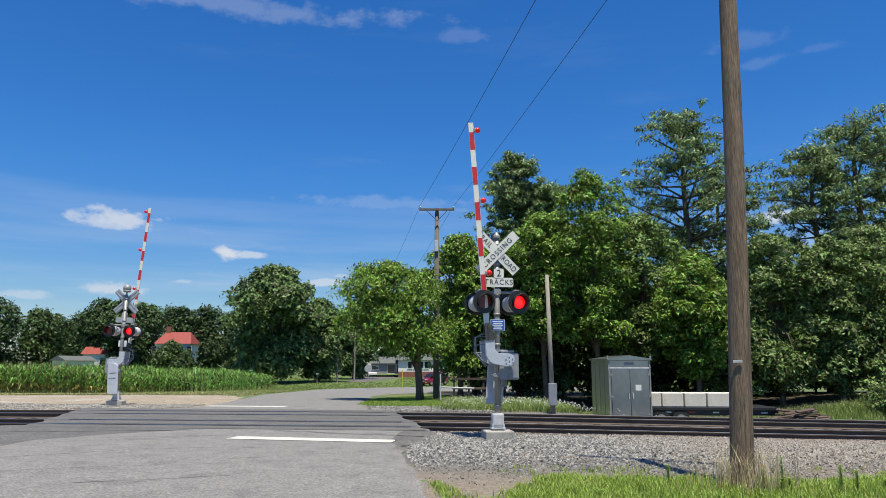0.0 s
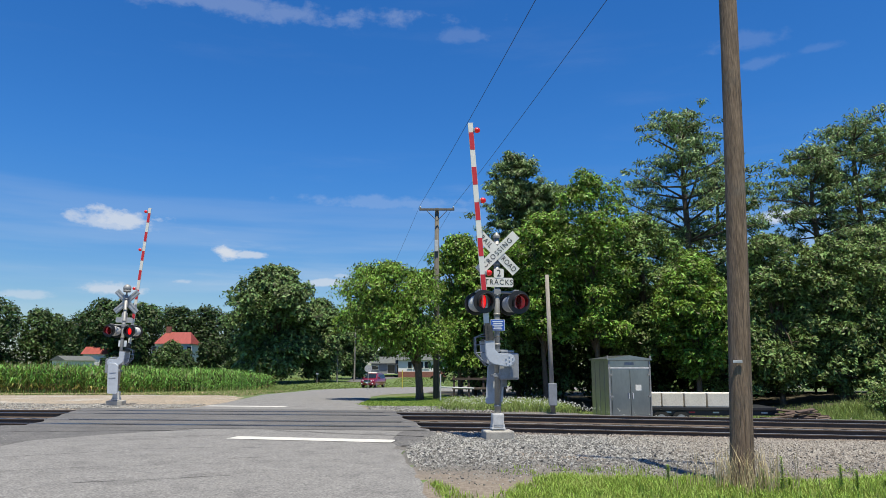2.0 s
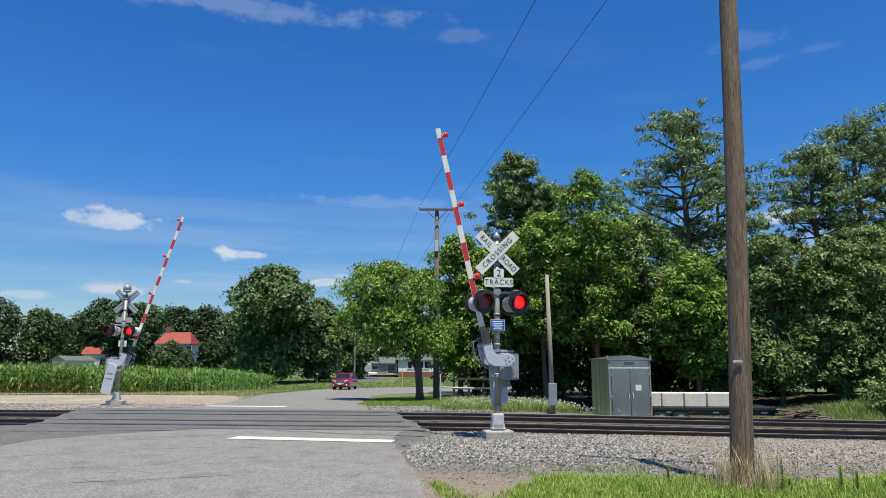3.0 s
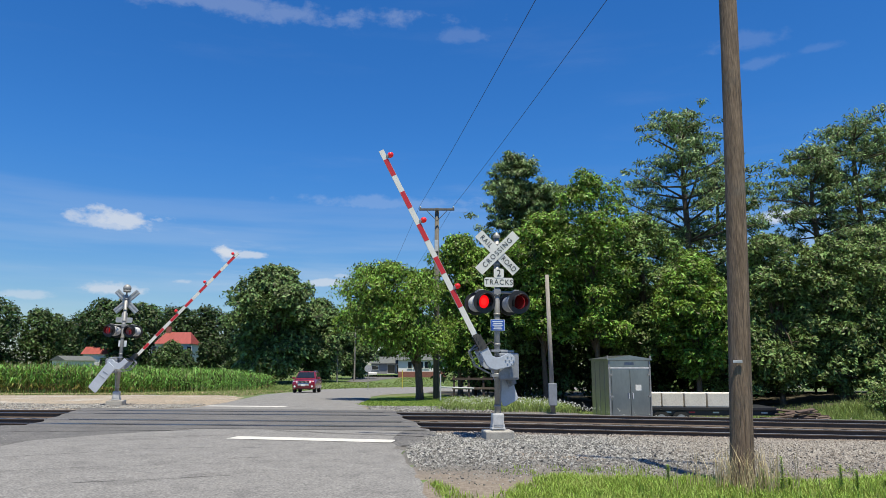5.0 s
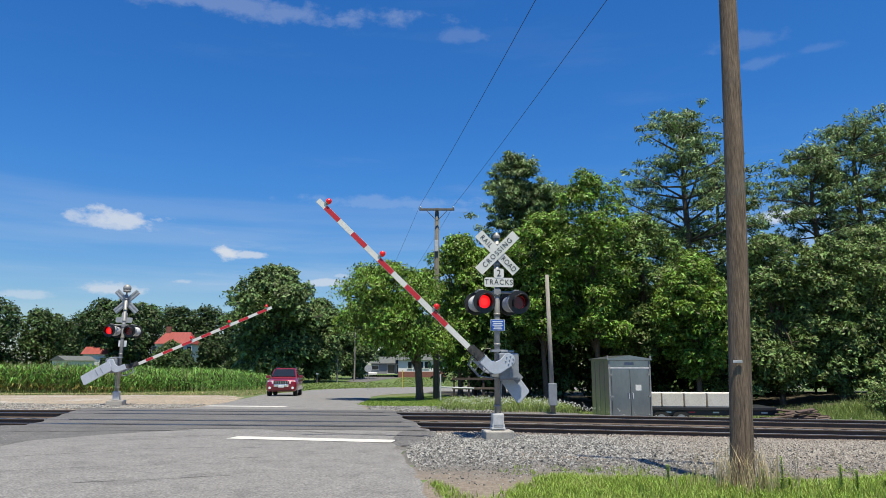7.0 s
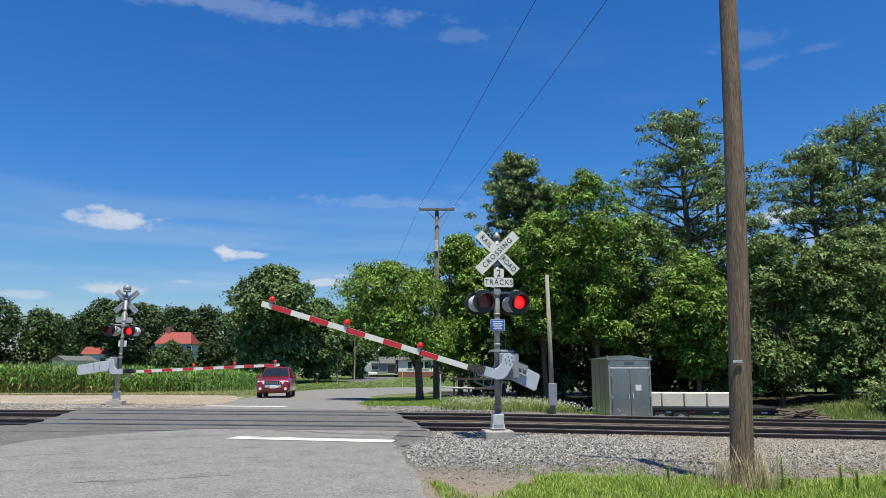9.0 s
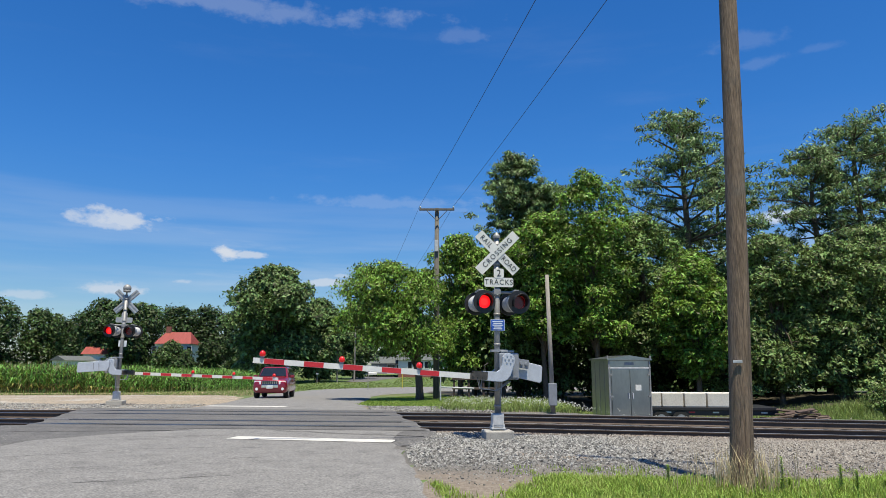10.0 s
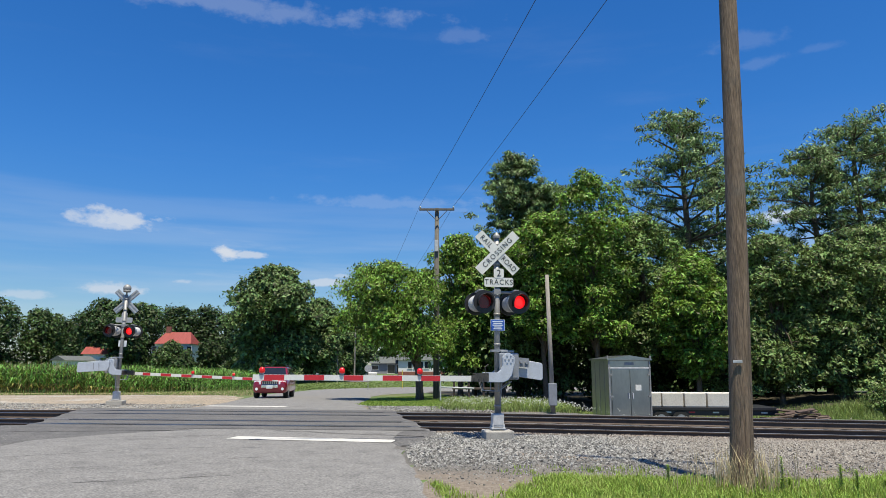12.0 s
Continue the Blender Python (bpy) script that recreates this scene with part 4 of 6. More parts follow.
# ---- trees ----
def leaf_quads(points, normals, size, rnd, droop=0.25, aspect=0.55):
    n = len(points)
    nrm = normals + rnd.normal(scale=0.52, size=(n, 3))
    nrm /= np.linalg.norm(nrm, axis=1)[:, None] + 1e-9
    t = np.cross(nrm, rnd.normal(size=(n, 3)))
    t[:, 2] -= droop
    t /= np.linalg.norm(t, axis=1)[:, None] + 1e-9
    b = np.cross(nrm, t)
    s = size * rnd.uniform(0.6, 1.35, (n, 1))
    fold = nrm * s * 0.12
    return np.stack([points - t * s, points + b * s * aspect + fold, points + t * s, points - b * s * aspect + fold], axis=1)


def crown_leaves(clumps, per, size, rnd, shell=0.55, up=0.95):
    """clumps: rows of centre x, y, z and radii rx, ry, rz."""
    pts, nrm = [], []
    for cx, cy, cz, rx, ry, rz in clumps:
        n = int(per * rnd.uniform(0.8, 1.2))
        d = rnd.normal(size=(n, 3))
        d /= np.linalg.norm(d, axis=1)[:, None]
        d[:, 2] = np.where(d[:, 2] < -0.25, -d[:, 2], d[:, 2])
        r = shell + (1.12 - shell) * rnd.rand(n, 1) ** 0.7
        # uneven lobes on each clump
        lob = 1 + 0.16 * np.sin(d[:, :1] * 7 + cx * 3) * np.cos(d[:, 2:] * 6 + cz) + 0.10 * rnd.normal(size=(n, 1))
        pts.append(np.array([cx, cy, cz]) + d * r * lob * np.array([rx, ry, rz]))
        q = d.copy()
        q[:, 2] += up
        nrm.append(q)
    return np.concatenate(pts), np.concatenate(nrm)


def limbs(bm, base, tops, r0, rnd, trunk_top):
    b = Vector(base)
    t = Vector(trunk_top)
    mid = b.lerp(t, 0.5) + Vector((rnd.uniform(-0.2, 0.2), rnd.uniform(-0.2, 0.2), 0))
    tube(bm, [b - Vector((0, 0, 0.2)), b + Vector((0, 0, 0.4)), mid, t], [r0 * 1.35, r0, r0 * 0.75, r0 * 0.25], 10)
    for p in tops:
        p = Vector(p)
        k = rnd.uniform(0.25, 0.9)
        s = b.lerp(t, k)
        if p.z < s.z:
            s = b.lerp(t, max(0.2, k - 0.3))
        m = s.lerp(p, 0.5) + Vector((0, 0, 0.12 * (p - s).length))
        tube(bm, [s, m, p], [r0 * 0.34, r0 * 0.2, r0 * 0.06], 6)


def lobe_leaves(lobes, per, rnd, up=0.5):
    """Leaf places on rounded, knobbly lobes; rows of centre x, y, z, radius and height radius."""
    pts, nrm = [], []
    for cx, cy, cz, r, rz in lobes:
        n = int(per * rnd.uniform(0.85, 1.15))
        d = rnd.normal(size=(n, 3))
        d /= np.linalg.norm(d, axis=1)[:, None]
        d[:, 2] = np.where(d[:, 2] < -0.35, -d[:, 2], d[:, 2])
        f = rnd.uniform(0, 6.28, 6)
        knob = np.sin(d[:, 0] * 5.2 + f[0]) * np.sin(d[:, 1] * 4.6 + f[1]) + np.sin(d[:, 2] * 5.8 + f[2]) * np.sin((d[:, 0] + d[:, 1]) * 6.5 + f[3])
        knob = knob[:, None]
        rr = (0.66 + 0.40 * rnd.rand(n, 1) ** 0.6 + 0.05 * rnd.normal(size=(n, 1))) * (1 + 0.26 * knob)
        pts.append(np.array([cx, cy, cz]) + d * rr * np.array([r, r, rz]))
        q = d.copy()
        q[:, 2] += up
        nrm.append(q)
    return np.concatenate(pts), np.concatenate(nrm)


def broadleaf(name, x, y, h, w, mat, label, seed, lobes=56, per=600, size=0.11, base=0.2, trunk=0.2, droop=0.25, group="", lean=0.0, lobe=0.17, dome=0.55, aspect=0.5, flat=0.85):
    """A crown of rounded leafy lobes on limbs, gaps between them. lobe: radius to the crown's width; dome: how soon the crown narrows upwards."""
    rnd = np.random.RandomState(seed)
    z0 = height(x, y) - 0.05
    rows = []
    for k in range(lobes):
        f = (k + rnd.rand()) / lobes
        r = w * lobe * rnd.uniform(0.65, 1.25)
        zc = base * h + r * 0.6 + (h - base * h - r * 1.5) * f
        env = max(0.0, 1 - max(0.0, f - dome) ** 2 / (1 - dome) ** 2 * 0.9) ** 0.5 * (0.72 + 0.28 * min(1.0, f * 4))
        env *= 1 + 0.14 * math.sin(seed + f * 8)
        a = k * 2.4 + rnd.uniform(-0.5, 0.5)
        rr = max(0.0, env * w / 2 - r * 0.7) * (rnd.uniform(0.45, 1.0) if k % 4 else rnd.uniform(0.0, 0.5))
        rows.append((math.cos(a) * rr + lean * min(1.0, 2 * f + 0.3), math.sin(a) * rr, zc, r, r * flat * rnd.uniform(0.8, 1.1)))
    pts, nrm = lobe_leaves(rows, per, rnd)
    e = empty(name, pose(x, y, z0), label, "tree", group)
    bm = bmesh.new()
    limbs(bm, (0, 0, 0), [r[:3] for r in rows[::2]], trunk, random.Random(seed), (lean * 0.2 + rnd.uniform(-0.2, 0.2), 0, h * 0.8))
    part("trunk", bm, M_BARK, e, "", True)
    quads_mesh("crown", leaf_quads(pts, nrm, size, rnd, droop, aspect), mat, e)
    return e


def pine(x, y, h, w, seed, label, bare=0.35, per=150, size=0.2, tiers=17, z=None):
    rnd = np.random.RandomState(seed)
    e = empty("pine_tree", pose(x, y, height(x, y) - 0.05 if z is None else z), label, "tree", "tall pines of the wood")
    bm = bmesh.new()
    tube(bm, [(0, 0, -0.3), (0.1, 0, h * 0.4), (-0.1, 0.1, h * 0.75), (0, 0, h * 0.97)], [h * 0.017, h * 0.013, h * 0.008, h * 0.002], 10)
    rows = []
    for k in range(tiers):
        f = (k + 0.5 * rnd.rand()) / tiers
        zc = h * (bare + (0.97 - bare) * f)
        env = (1 - f) ** 0.5 * (0.6 + 0.4 * min(1, f * 4 + 0.3))
        for j in range(rnd.randint(3, 6)):
            a = rnd.rand() * 6.28
            ln = w / 2 * (env + 0.08) * rnd.uniform(0.45, 1.15)
            tip = Vector((math.cos(a) * ln, math.sin(a) * ln, zc + ln * rnd.uniform(-0.05, 0.45)))
            tube(bm, [(0, 0, zc - 0.2), tip * 0.5 + Vector((0, 0, zc * 0.5 - 0.1)), tip], [h * 0.004, h * 0.003, h * 0.001], 5)
            for q in (0.5, 0.68, 0.85, 1.0):
                for _ in range(2):
                    p = Vector((0, 0, zc)).lerp(tip, q)
                    cr = 0.026 * h * rnd.uniform(0.6, 1.3)
                    rows.append((p.x + rnd.normal() * 0.45, p.y + rnd.normal() * 0.45, p.z + 0.1 + rnd.normal() * 0.28, cr * 1.1, cr * 1.1, cr * 0.75))
    rows.append((0, 0, h * 0.97, 0.03 * h, 0.03 * h, 0.04 * h))
    part("trunk", bm, M_BARK, e, "", True)
    pts, nrm = crown_leaves(rows, per, size, rnd, shell=0.25, up=0.7)
    quads_mesh("crown", leaf_quads(pts, nrm, size, rnd, -0.5, 0.26), M_NEEDLE, e)


WOOD = "trees of the wood beyond the tracks"
# the wood beyond the tracks: x, y, height, width, leaf kind, where the crown begins
TREES = [(1.9, 43, 9.4, 4.6, "L", 0.1), (3.4, 40, 8.6, 4.4, "M", 0.2), (5.6, 38.5, 10.6, 5.2, "L", 0.30), (8.2, 38, 13.4, 6.0, "L", 0.24), (11.3, 39.5, 11.4, 5.8, "M", 0.22),
         (13.0, 36, 8.2, 4.6, "L", 0.2), (15.2, 37, 7.0, 4.8, "M", 0.08), (17.7, 37, 9.2, 5.2, "M", 0.04), (20.3, 36, 8.6, 5.0, "M", 0.02), (22.9, 37, 9.4, 5.6, "M", 0.02),
         (25.6, 37, 8.6, 5.6, "M", 0.02), (28.6, 39, 9.2, 6.5, "M", 0.02), (10.0, 43.5, 11.6, 5.6, "L", 0.3), (15.0, 42.5, 9.6, 5.4, "L", 0.3),
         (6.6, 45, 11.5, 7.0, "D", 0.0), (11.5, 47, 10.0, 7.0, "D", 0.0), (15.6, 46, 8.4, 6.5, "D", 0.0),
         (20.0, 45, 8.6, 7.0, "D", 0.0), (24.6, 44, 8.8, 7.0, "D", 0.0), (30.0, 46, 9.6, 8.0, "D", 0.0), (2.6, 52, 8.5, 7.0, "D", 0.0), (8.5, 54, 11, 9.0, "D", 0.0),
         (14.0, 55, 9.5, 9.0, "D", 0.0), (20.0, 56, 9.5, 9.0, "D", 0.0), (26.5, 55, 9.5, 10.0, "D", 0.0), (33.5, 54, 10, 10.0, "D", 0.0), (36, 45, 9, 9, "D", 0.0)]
# kind D: the shade inside the wood is put into the leaf colour
KINDS = {"L": (M_LEAF_LIGHT, "bright green leafy tree at the wood's edge"), "M": (M_LEAF_MID, "full green leafy tree at the wood's edge"), "D": (M_LEAF_DARK_SHADE, "leafy tree deep in the wood, shade put into its dark leaf colour")}
for k, (x, y, h, w, kind, low) in enumerate(TREES):
    mat, lab = KINDS[kind]
    if kind == "M" and x > 14:
        mat = M_LEAF_DEEP
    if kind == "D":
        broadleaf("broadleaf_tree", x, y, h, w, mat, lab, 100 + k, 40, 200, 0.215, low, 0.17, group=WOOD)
    else:
        broadleaf("broadleaf_tree", x, y, h, w, mat, lab, 100 + k, 60, 400, 0.108, low, 0.15, group=WOOD, lobe=0.128, aspect=0.42)
# bushes added to fill the wood's foot, shade painted into their leaves
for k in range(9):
    broadleaf("undergrowth_bush", 2.6 + 3.3 * k + (k * 7 % 3) * 0.4, 41.0 + (k * 5 % 4) * 0.8, 4.2 + (k * 3 % 4) * 0.3, 4.6, M_LEAF_DARK_SHADE, "bush under the trees of the wood, shade put into its dark leaf colour", 500 + k, 22, 240, 0.15, 0.0, 0.06, group=WOOD, lobe=0.2)
for x, y, h, w in ((18.4, 28.9, 1.5, 2.4), (20.6, 29.6, 1.7, 2.4)):
    broadleaf("bank_bush", x, y, h, w, M_LEAF_DEEP, "grey-green bush on the weedy bank", int(x * 10), 18, 260, 0.06, 0.0, 0.03, lobe=0.2)
# sheet laid over the grass, the shade under the trees painted dark
ribbon("wood_floor", [(33.0, 3.5, 30), (34.5, 1.8, 40), (40, 1.0, 50), (62, -2, 60)], M_SHADE, 0.03, "dark sheet under the trees, their shade put into its colour", "ground", 30, rag=1.2)
PINE = "tall pine with open layered branches above the wood"
pine(16.5, 46, 19.5, 11.5, 1, PINE, 0.36, 44, 0.168, 15)
pine(19.9, 49, 16.0, 8.5, 2, PINE, 0.36, 48, 0.155, 13)
pine(25.2, 46, 17.0, 11.0, 3, PINE, 0.34, 44, 0.168, 14)
pine(28.9, 47, 19.6, 12.0, 4, PINE, 0.34, 44, 0.168, 15)
pine(33.5, 48, 19.5, 11.0, 6, PINE, 0.34, 44, 0.168, 15)
pine(5.1, 47, 16.4, 6.0, 5, "tall dense pine above the leafy trees", 0.40, 60, 0.16, 20)
pine(7.2, 48, 15.0, 6.0, 7, "tall dense pine above the leafy trees", 0.40, 60, 0.16, 18)


# the small tree by the road, and the big round one beyond the field
broadleaf("roadside_tree", -1.15, 35.0, 7.0, 5.7, M_LEAF_LIGHT, "small spreading yellow-green tree on the verge", 7, 54, 720, 0.088, 0.25, 0.19, droop=0.6, lean=-1.6, lobe=0.145, flat=0.9, aspect=0.42, dome=0.75)
broadleaf("roadside_tree", 1.0, 40.5, 9.7, 4.4, M_LEAF_LIGHT, "slim light green tree behind the power line pole", 8, 56, 500, 0.10, 0.12, 0.16, droop=0.6, lobe=0.15)
broadleaf("big_round_tree", -24.2, 100, 17.0, 13.6, M_LEAF_BIG, "large round dense dark green tree beyond the field", 9, 120, 450, 0.28, 0.0, 0.5, lobe=0.125, dome=0.62)
broadleaf("broadleaf_tree", -18.6, 105, 12.6, 9.4, M_LEAF_BIG, "dark green tree beside the large round one", 10, 64, 460, 0.24, 0.0, 0.3, lobe=0.15)
broadleaf("broadleaf_tree", -14.6, 116, 11.0, 8.0, M_LEAF_BIG, "dark green tree beside the large round one", 11, 50, 400, 0.24, 0.0, 0.3, lobe=0.15)
FAR = "distant trees beyond the corn field"
for k, (x, y, h, w) in enumerate([(-118, 150, 17.5, 22), (-103, 152, 16.0, 18), (-96, 148, 16.5, 17), (-91, 158, 14.5, 17), (-79, 156, 13.5, 14), (-69, 142, 15.5, 13), (-64, 150, 15.0, 14), (-54, 160, 15, 16), (-59.5, 157, 15, 13),
                                  (-46, 165, 15.5, 15), (-38, 158, 14.0, 16), (-49.5, 133, 4.2, 6), (-12, 160, 15, 14), (-4, 170, 14, 14), (6, 165, 14, 16), (-22, 160, 14, 16), (16, 155, 13, 16),
                                  (-62.0, 136, 14.6, 12), (-51.4, 133, 6.6, 8), (-46.0, 138, 7.0, 6), (-40, 136, 8.5, 8), (-34, 128, 9.0, 8)]):
    broadleaf("distant_tree", x, y, h, w, M_LEAF_FAR if k % 3 else M_LEAF_DARK_SHADE, "dense green tree in the distant tree line", 300 + k, 42, 200, 0.35 if h > 9 else 0.24, 0.0, 0.35, group=FAR, lobe=0.15)
for q in range(9):
    broadleaf("distant_tree", -145 + 20 * q, 182 + 6 * (q % 3), 12.5 + (q * 7 % 4), 19, M_LEAF_FAR, "dense green tree in the distant tree line", 340 + q, 26, 150, 0.56, 0.0, 0.35, group=FAR, lobe=0.19)


# ---- corn ----
def corn_field():
    """Rows that run past the drive; the field's corner by the road is rounded and its plants there are shorter."""
    rnd = np.random.RandomState(21)
    quads, kinds = [], []
    y = 52.0
    while y < 92:
        left = -0.68 * y - 3
        right = min(-17.6, -24.5 + 6.9 * max(0.0, min(1.0, (y - 52) / 15)) ** 0.75) - 0.16 * max(0.0, y - 68)
        deep = y > 60
        for x in np.arange(left, right, 0.25 if not deep else 0.56):
            edge = min(1.0, (right - x) / 4.5)
            front = edge < 0.12 or y < 53
            xx, yy = x + rnd.uniform(-0.06, 0.06), y + rnd.uniform(-0.08, 0.08)
            h = rnd.uniform(2.2, 2.5) * (0.62 + 0.38 * edge)
            z0 = height(xx, yy) - 0.05
            a0 = rnd.rand() * 3.14
            for k in range(9):
                a = a0 + k * math.pi + rnd.uniform(-0.5, 0.5)
                zb = z0 + h * (0.10 + 0.76 * k / 9)
                ln = h * 0.27 * rnd.uniform(0.8, 1.2)
                dx, dy = math.cos(a), math.sin(a)
                w = 0.05
                p = [(0, 0), (ln * 0.45, ln * 0.50), (ln, ln * rnd.uniform(-0.1, 0.4))]
                dry = 1 if k < 2 and front and rnd.rand() < 0.8 else 0
                for (r0, u0), (r1, u1), w0, w1 in ((p[0], p[1], w * 0.8, w), (p[1], p[2], w, 0.01)):
                    quads.append([(xx + dx * r0 - dy * w0, yy + dy * r0 + dx * w0, zb + u0), (xx + dx * r0 + dy * w0, yy + dy * r0 - dx * w0, zb + u0),
                                  (xx + dx * r1 + dy * w1, yy + dy * r1 - dx * w1, zb + u1), (xx + dx * r1 - dy * w1, yy + dy * r1 + dx * w1, zb + u1)])
                    kinds.append(dry)
            quads.append([(xx - 0.016, yy, z0), (xx + 0.016, yy, z0), (xx + 0.01, yy, z0 + h), (xx - 0.01, yy, z0 + h)])
            kinds.append(1 if front else 0)
        y += 0.8 if not deep else 1.7
    ob = quads_mesh("corn_field", np.array(quads), [M_CORN, M_CORNDRY], None, np.array(kinds))
    tagged(ob, "dense field of tall green corn plants", "corn field", kind="stuff")


corn_field()
ribbon("dry_verge", [(47.4, -70, -17.2), (50, -70, -17.0), (53, -70, -17.6), (56, -70, -18.4)], M_STRAW, 0.004, "strip of dry straw-coloured ground before the corn", "verge", 40, rag=0.5)


# ---- grass and weeds ----
def tufts(name, spots, blade_h, width, mat, label, seed, per=5, bend=0.45, cat="grass"):
    rnd = np.random.RandomState(seed)
    q = []
    for x, y in spots:
        z = height(x, y) - 0.02
        for k in range(per):
            a = rnd.rand() * 6.28
            h = blade_h * rnd.uniform(0.45, 1.25)
            w = width * rnd.uniform(0.7, 1.3)
            dx, dy = math.cos(a), math.sin(a)
            bx, by = x + rnd.normal() * 0.05, y + rnd.normal() * 0.05
            l1, l2 = h * bend * 0.3 * rnd.rand(), h * bend * rnd.rand()
            q.append([(bx - dy * w, by + dx * w, z), (bx + dy * w, by - dx * w, z), (bx + dx * l1 + dy * w * 0.8, by + dy * l1 - dx * w * 0.8, z + h * 0.6), (bx + dx * l1 - dy * w * 0.8, by + dy * l1 + dx * w * 0.8, z + h * 0.6)])
            q.append([(bx + dx * l1 - dy * w * 0.8, by + dy * l1 + dx * w * 0.8, z + h * 0.6), (bx + dx * l1 + dy * w * 0.8, by + dy * l1 - dx * w * 0.8, z + h * 0.6), (bx + dx * l2 + dy * w * 0.1, by + dy * l2 - dx * w * 0.1, z + h), (bx + dx * l2 - dy * w * 0.1, by + dy * l2 + dx * w * 0.1, z + h)])
    ob = quads_mesh(name, np.array(q), mat)
    return tagged(ob, label, cat, kind="stuff")


def greenery():
    r = random.Random(31)
    near = []
    while len(near) < 11500:
        x, y = r.uniform(-0.6, 7.5), r.uniform(7.4, 10.7)
        s = across(x, y)
        edge = 10.2 + 0.5 * noise.noise(Vector((x * 0.5, 0, 2))) + 0.25 * noise.noise(Vector((x * 2.1, 3, 2))) + 0.06 * x
        if s < edge and x > 0.50 + 0.55 * (y - 8.6) + 0.25 * r.random():
            near.append((x, y))
    tufts("verge_grass", near, 0.085, 0.006, M_BLADE, "short bright green verge grass", 1, 4, 0.95)
    tall = [(r.gauss(4.6, 1.6), r.uniform(7.9, 9.15)) for _ in range(500)]
    tufts("tall_grass", [p for p in tall if 2.2 < p[0] < 8], 0.15, 0.006, M_BLADE, "taller green grass round the pole", 2, 4)
    dry = [(3.9 + r.gauss(0, 0.30), 9.2 + r.gauss(0, 0.22)) for _ in range(120)]
    tufts("dry_stalks", dry, 0.50, 0.004, M_DRY, "dry straw-coloured grass stalks round the pole", 3, 3)
    loose = []
    while len(loose) < 130:
        x, y = r.uniform(0.3, 7.5), r.uniform(9.8, 11.2)
        if y > 10.0 and noise.noise(Vector((x * 0.8, y * 0.8, 6))) > 0.1:
            loose.append((x, y))
    tufts("loose_grass_tufts", loose, 0.07, 0.006, M_BLADE, "scattered small grass tufts in the gravel edge", 12, 6)
    corner = [(0.02 - 0.15 * q + abs(r.gauss(0, 0.13)) * (1.3 - q), 8.6 + q) for q in [r.random() * 1.1 for _ in range(120)]]
    tufts("corner_grass", corner, 0.065, 0.005, M_BLADE, "small green grass patch at the road's edge", 16, 5, 0.8)
    weeds = []
    while len(weeds) < 7000:
        u, s = r.uniform(-3.0, 34), r.uniform(24.7, 34)
        x, y = along(s, u)
        if x > -2.6 + 0.05 * (y - 25) and not (x > 4.6 and s < 27.5) and (r.random() < 1.2 - (s - 24.7) / 9):
            weeds.append((x, y))
    tufts("weeds", [p for p in weeds if p[0] > 0.0 or (p[0] > -0.9 and r.random() < 0.4)], 0.26, 0.010, M_WEED, "rank green weeds along the far track", 4, 4, 1.0)
    rank = [(r.uniform(13, 24), r.uniform(25.5, 33)) for _ in range(3500)]
    tufts("tall_weeds", [p for p in rank if r.random() < (p[0] - 12) / 5], 0.42, 0.010, M_WEED, "tall green weeds on the bank beyond the tracks", 14, 4, 0.5)
    lawn = []
    while len(lawn) < 6000:
        x, y = r.uniform(-4.0, 1.5), r.uniform(26, 42)
        if x > -3.6 and y > 26.4 - 0.8 * x and y < 36 + (x + 3.8) * 3.2:
            lawn.append((x, y))
    tufts("lawn_grass", lawn, 0.05, 0.014, M_BLADE, "mown green grass on the road corner", 5, 4)
    field = []
    while len(field) < 3800:
        x, y = r.uniform(-46, -10.5), r.uniform(44, 66)
        if x < float(np.interp(y, ROAD_Y, ROAD_L)) - 0.4 and y < 50.5 + 16 * max(0.0, min(1.0, (x + 24) / 6)) and (x > -20 or r.random() < 0.5):
            field.append((x, y))
    tufts("field_verge_grass", field[::2], 0.13, 0.016, M_WEED, "rough green grass between the field and the road", 18, 4, 0.9)
    tufts("dry_verge_grass", field[1::2], 0.11, 0.016, M_DRY, "dry straw-coloured grass before the corn", 19, 3, 0.9)
    far_lawn = []
    while len(far_lawn) < 5500:
        x, y = r.uniform(-26, 12), r.uniform(64, 124)
        lo, hi = float(np.interp(y, ROAD_Y, ROAD_L)), float(np.interp(y, ROAD_Y, ROAD_R))
        if not (y < 94 and lo - 0.3 < x < hi + 0.3) and not (y > 103 and -16.8 < x < -7.2):
            far_lawn.append((x, y))
    tufts("far_lawn_grass", far_lawn, 0.12, 0.045, M_WEED, "rough mown grass before the houses", 20, 3, 0.9)
    rnd = np.random.RandomState(8)
    q = []
    for _ in range(1000):
        u, s = r.uniform(-2.8, 4.6), r.uniform(25.0, 30)
        x, y = along(s, u)
        c = np.array([x, y, height(x, y) + rnd.uniform(0.18, 0.36)])
        w = rnd.uniform(0.004, 0.007)
        q.append([c + (-w, -w, 0), c + (w, -w, 0.01), c + (w, w, 0.03), c + (-w, w, 0.02)])
        q.append([c + (-w, 0, -w * 0.6), c + (w, 0, -w * 0.6), c + (w, 0, w * 0.5), c + (-w, 0, w * 0.5)])
    tagged(quads_mesh("wild_flowers", np.array(q), M_WHITE), "small white wild flower heads among the weeds", "flowers", kind="stuff")


greenery()


